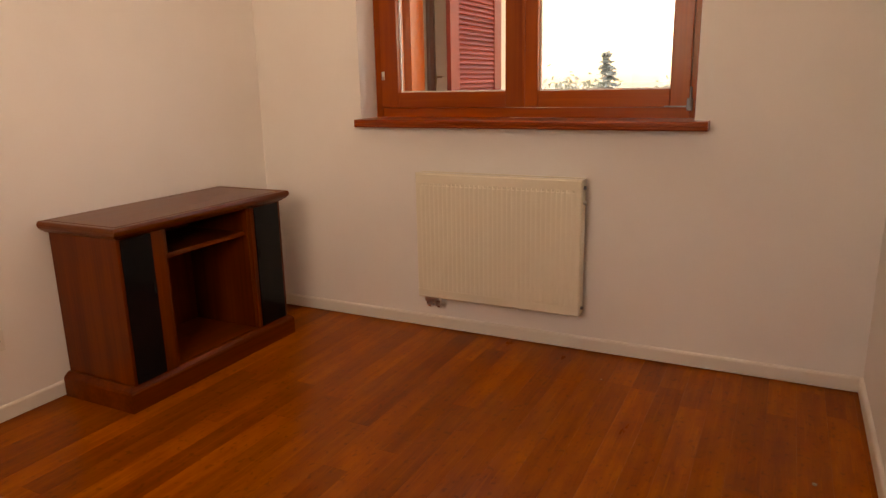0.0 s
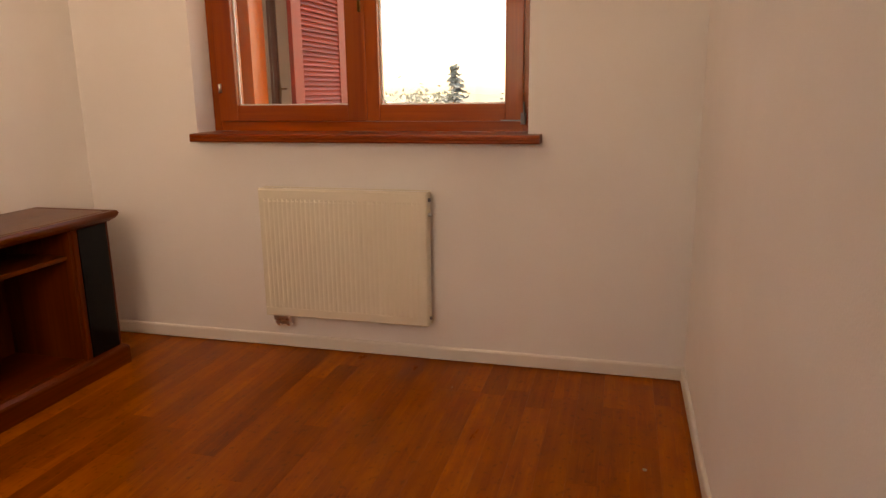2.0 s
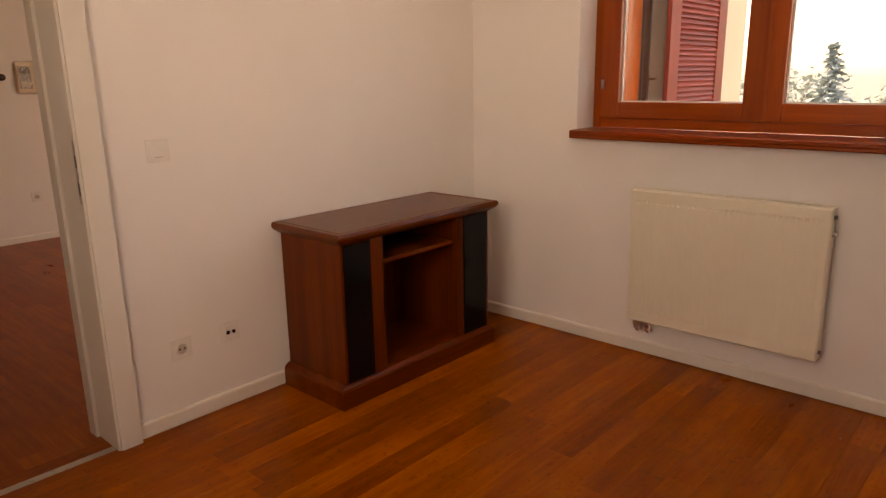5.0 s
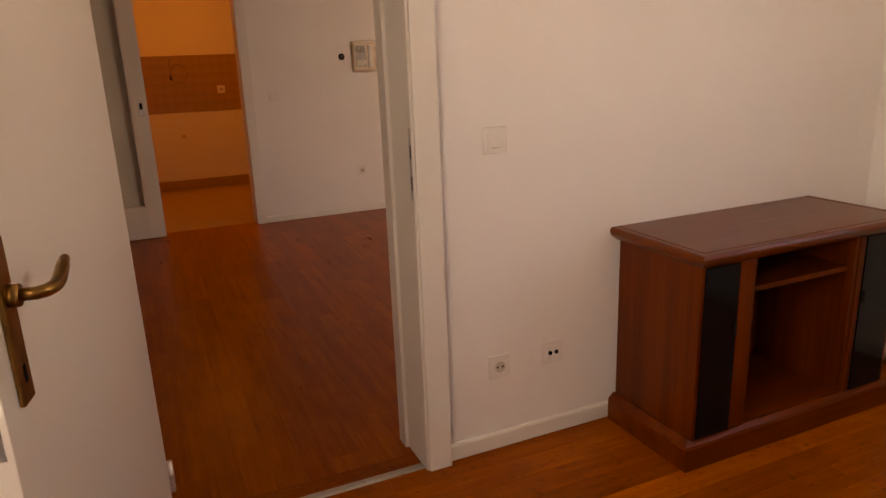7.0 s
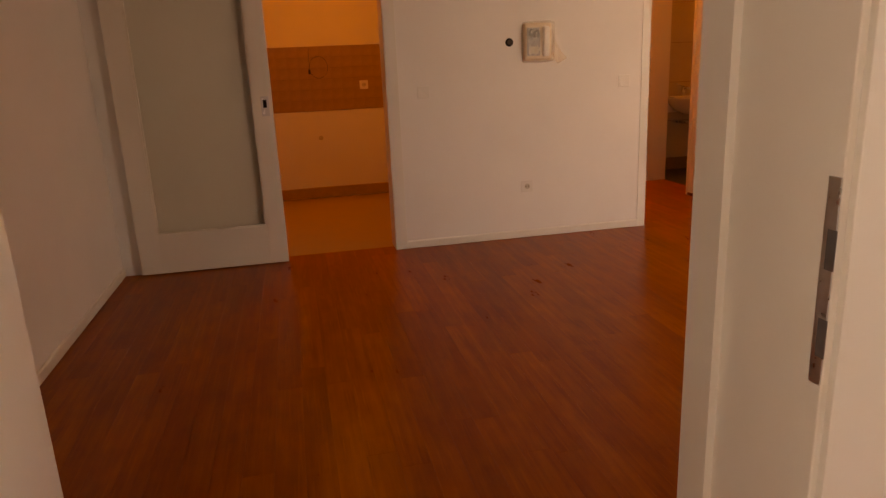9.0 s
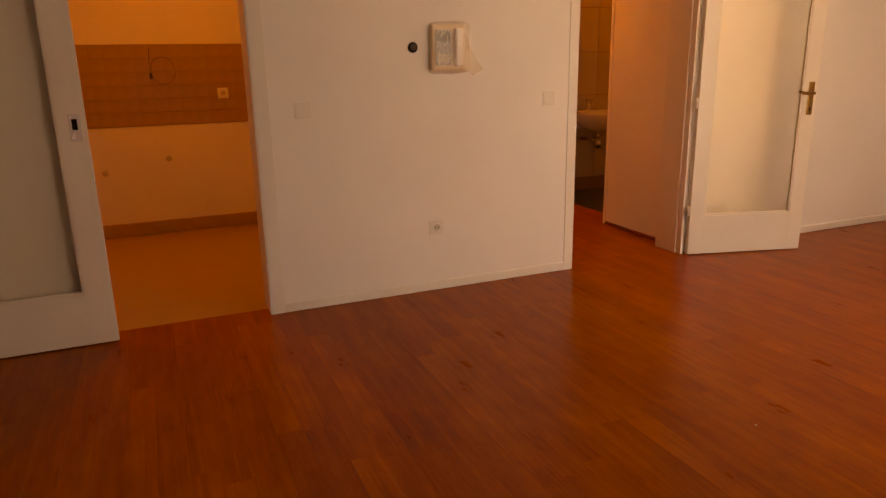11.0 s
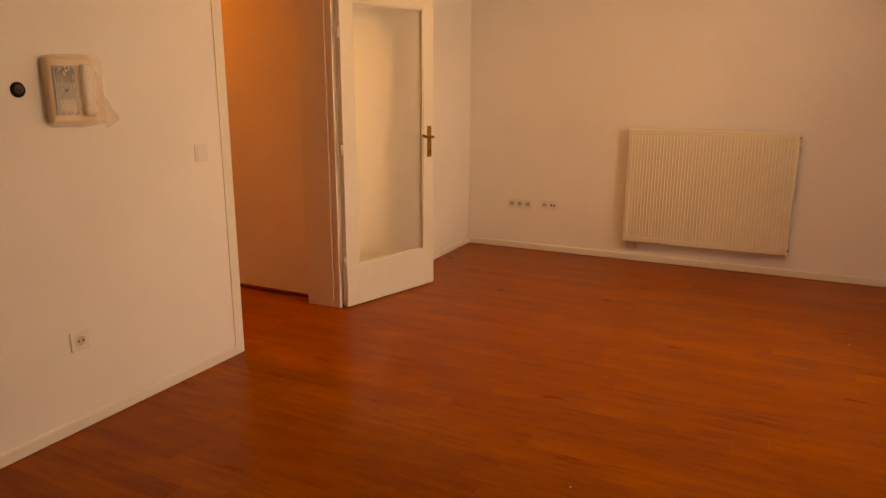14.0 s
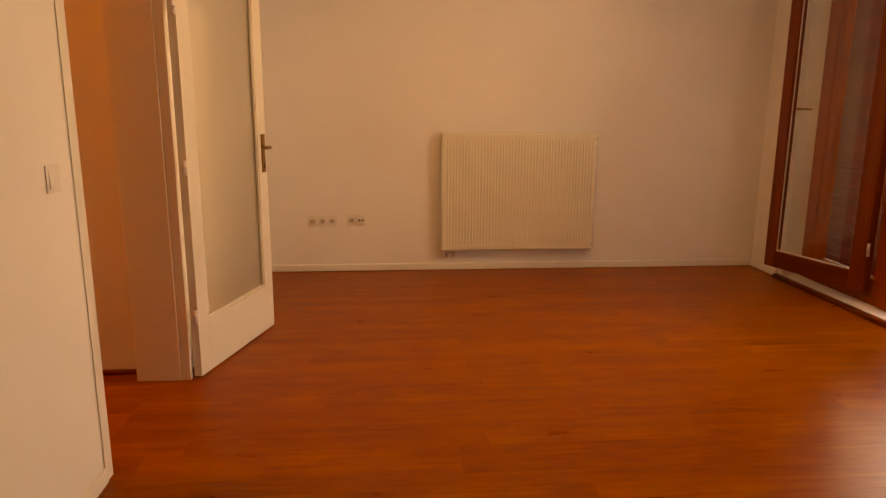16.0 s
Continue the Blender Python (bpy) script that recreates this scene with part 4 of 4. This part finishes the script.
# Placed to line up from the camera; it overlaps the side light.
shutter((0.245, 1.69, 0.02), 0, 0.985, 2.2, "red-brown louvred shutter outside the balcony door, placed to fit the camera's view")


def conifer(at, h, r, seed):
    th = thing("conifer_tree", "slim blue-green conifer beyond the house, its colour paled for glare", "tree", at, "conifers")
    rnd = random.Random(seed)
    part("trunk", cyl(bmesh.new(), (0, 0, 0), (0, 0, h * 0.96), 0.16, 0.02, 10), BARK, th)
    vs, fs = [], []
    tiers = 26
    for i in range(tiers):
        f = i / tiers
        z = h * (0.12 + 0.86 * f)
        reach = r * (1 - f) ** 0.85 + 0.08
        for k in range(int(14 - 7 * f)):
            a = rnd.random() * 6.283
            ln = reach * rnd.uniform(0.6, 1.1)
            for j in range(9):
                q = (j + 1) / 9
                c = Vector((math.cos(a) * ln * q, math.sin(a) * ln * q, z - 0.28 * ln * q + rnd.uniform(-0.05, 0.05)))
                s = 0.22 * (1.15 - 0.6 * q)
                d = Vector((rnd.uniform(-1, 1), rnd.uniform(-1, 1), rnd.uniform(-0.5, 0.2))).normalized() * s
                e = Vector((rnd.uniform(-1, 1), rnd.uniform(-1, 1), rnd.uniform(-0.3, 0.3))).normalized() * s * 0.5
                o = len(vs)
                vs += [tuple(c - d), tuple(c + e), tuple(c + d), tuple(c - e)]
                fs.append((o, o + 1, o + 2, o + 3))
    me = bpy.data.meshes.new("crown")
    me.from_pydata(vs, [], fs)
    me.materials.append(NEEDLE)
    c = new("crown", me)
    c.parent = th
    return th


def bush_tree(at, h, r, seed):
    th = thing("broadleaf_tree", "loose leafy tree in the far gardens", "tree", at, "garden trees")
    rnd = random.Random(seed)
    bm = cyl(bmesh.new(), (0, 0, 0), (0, 0, h * 0.6), 0.14, 0.06, 8)
    for k in range(6):
        a = k * 1.05 + rnd.random()
        tube(bm, [(0, 0, h * (0.3 + 0.05 * k)), (math.cos(a) * r * 0.4, math.sin(a) * r * 0.4, h * (0.5 + 0.05 * k)), (math.cos(a) * r * 0.7, math.sin(a) * r * 0.7, h * (0.65 + 0.05 * k))], [0.05, 0.03, 0.01], 6)
    part("trunk", bm, BARK, th)
    vs, fs = [], []
    clumps = [(Vector((rnd.uniform(-1, 1) * r * 0.7, rnd.uniform(-1, 1) * r * 0.7, h * rnd.uniform(0.4, 0.95))), r * rnd.uniform(0.25, 0.45)) for _ in range(14)]
    for c0, cr in clumps:
        for _ in range(110):
            c = c0 + Vector((rnd.gauss(0, 1), rnd.gauss(0, 1), rnd.gauss(0, 0.8))) * cr * 0.6
            s = rnd.uniform(0.08, 0.17)
            d = Vector((rnd.uniform(-1, 1), rnd.uniform(-1, 1), rnd.uniform(-1, 1))).normalized() * s
            e = Vector((rnd.uniform(-1, 1), rnd.uniform(-1, 1), rnd.uniform(-1, 1))).normalized() * s * 0.6
            o = len(vs)
            vs += [tuple(c - d), tuple(c + e), tuple(c + d), tuple(c - e)]
            fs.append((o, o + 1, o + 2, o + 3))
    me = bpy.data.meshes.new("crown")
    me.from_pydata(vs, [], fs)
    me.materials.append(LEAF)
    c = new("crown", me)
    c.parent = th
    return th


conifer((-4.45, 26.0, -4.0), 6.5, 2.3, 3)
bush_tree((-6.2, 27.0, -4.0), 5.2, 1.7, 4)
bush_tree((-2.4, 28.0, -4.0), 5.0, 1.6, 6)
bush_tree((-9.0, 27.0, -4.0), 5.3, 1.8, 7)


# ---- pieces: wall tiles ----
def tile_field(parent, x, rows, cols, y0, z0, w, h, gap, material, depth=0.008, side=1.0):
    me = mesh_of("tile", box(bmesh.new(), 0, depth, side * gap / 2, w - side * gap / 2, gap / 2, h - gap / 2, bevel=0.0012, seg=1), material)
    for r in range(rows):
        for c in range(cols):
            t = new("tile", me)
            t.parent = parent
            t.location = (x, y0 + c * w, z0 + r * h)


splash = setting("kitchen_splashback", one(-6.2, -6.197, -3.30, -1.45, 0.838, 1.43), GROUT, "band of small ochre tiles on the kitchen wall", "tiles")
tile_field(splash, -6.197, 6, 18, -3.28, 0.839, 0.1, 0.0983, 0.0032, TILE, 0.005, 0.15)
bath_tiles = setting("bathroom_tiling", one(-6.2, -6.196, 1.04, N, 0.0, 2.2), GROUT, "cream tiled bathroom wall", "tiles")
tile_field(bath_tiles, -6.196, 5, 6, 1.05, 0.13, 0.28, 0.40, 0.004, BATHT)


# ---- pieces: floor boards ----
def boards(name, axis, a0, a1, b0, b1, width, length, material, label, seed, notch=()):
    """Floor boards along the axis: a along the boards, b across them. Rows are cut to the room; each board is a piece."""
    rnd = random.Random(seed)
    base = setting(name, one(*((a0, a1, b0, b1) if axis == "x" else (b0, b1, a0, a1)), -0.0155, -0.0015), material, label, "floor")
    cache = {}
    rows = int(math.ceil((b1 - b0) / width - 1e-6))
    for r in range(rows):
        lo, hi = b0 + r * width, min(b1, b0 + (r + 1) * width)
        s = a0 - rnd.uniform(0.15, 0.85) * length
        while s < a1 - 1e-3:
            e = s + length
            ca, cb = max(s, a0), min(e, a1)
            if cb - ca > 0.01:
                key = (round(cb - ca, 3), round(hi - lo, 3))
                if key not in cache:
                    g = 0.0003
                    dims = (0, key[0] - g, 0, key[1] - g) if axis == "x" else (0, key[1] - g, 0, key[0] - g)
                    cache[key] = mesh_of("board", box(bmesh.new(), *dims, -0.0015, 0.0, bevel=0.0003, seg=1), material)
                bd = new("board", cache[key])
                bd.parent = base
                bd.location = (ca, lo, 0) if axis == "x" else (lo, ca, 0)
            s = e
    return base


boards("floor", "x", W - 0.10, E_LIV + 0.1, S, N, 0.098, 1.15, FLOOR_X, "caramel strip wood floor of the living room, satin varnished", 11)
boards("floor_balcony_side", "x", E_LIV + 0.1, bx, 0.0, N, 0.098, 1.15, FLOOR_X, "caramel strip wood floor at the balcony door", 12)
boards("floor_bedroom", "y", BED_S, BED_N, E_LIV + 0.1, BED_E, 0.098, 0.97, FLOOR_Y, "caramel strip wood floor of the bedroom, satin varnished", 13)
boards("floor_hall", "x", -6.2, W - 0.10, -1.0, 1.03, 0.098, 1.15, FLOOR_X, "caramel strip wood floor of the hall", 14)
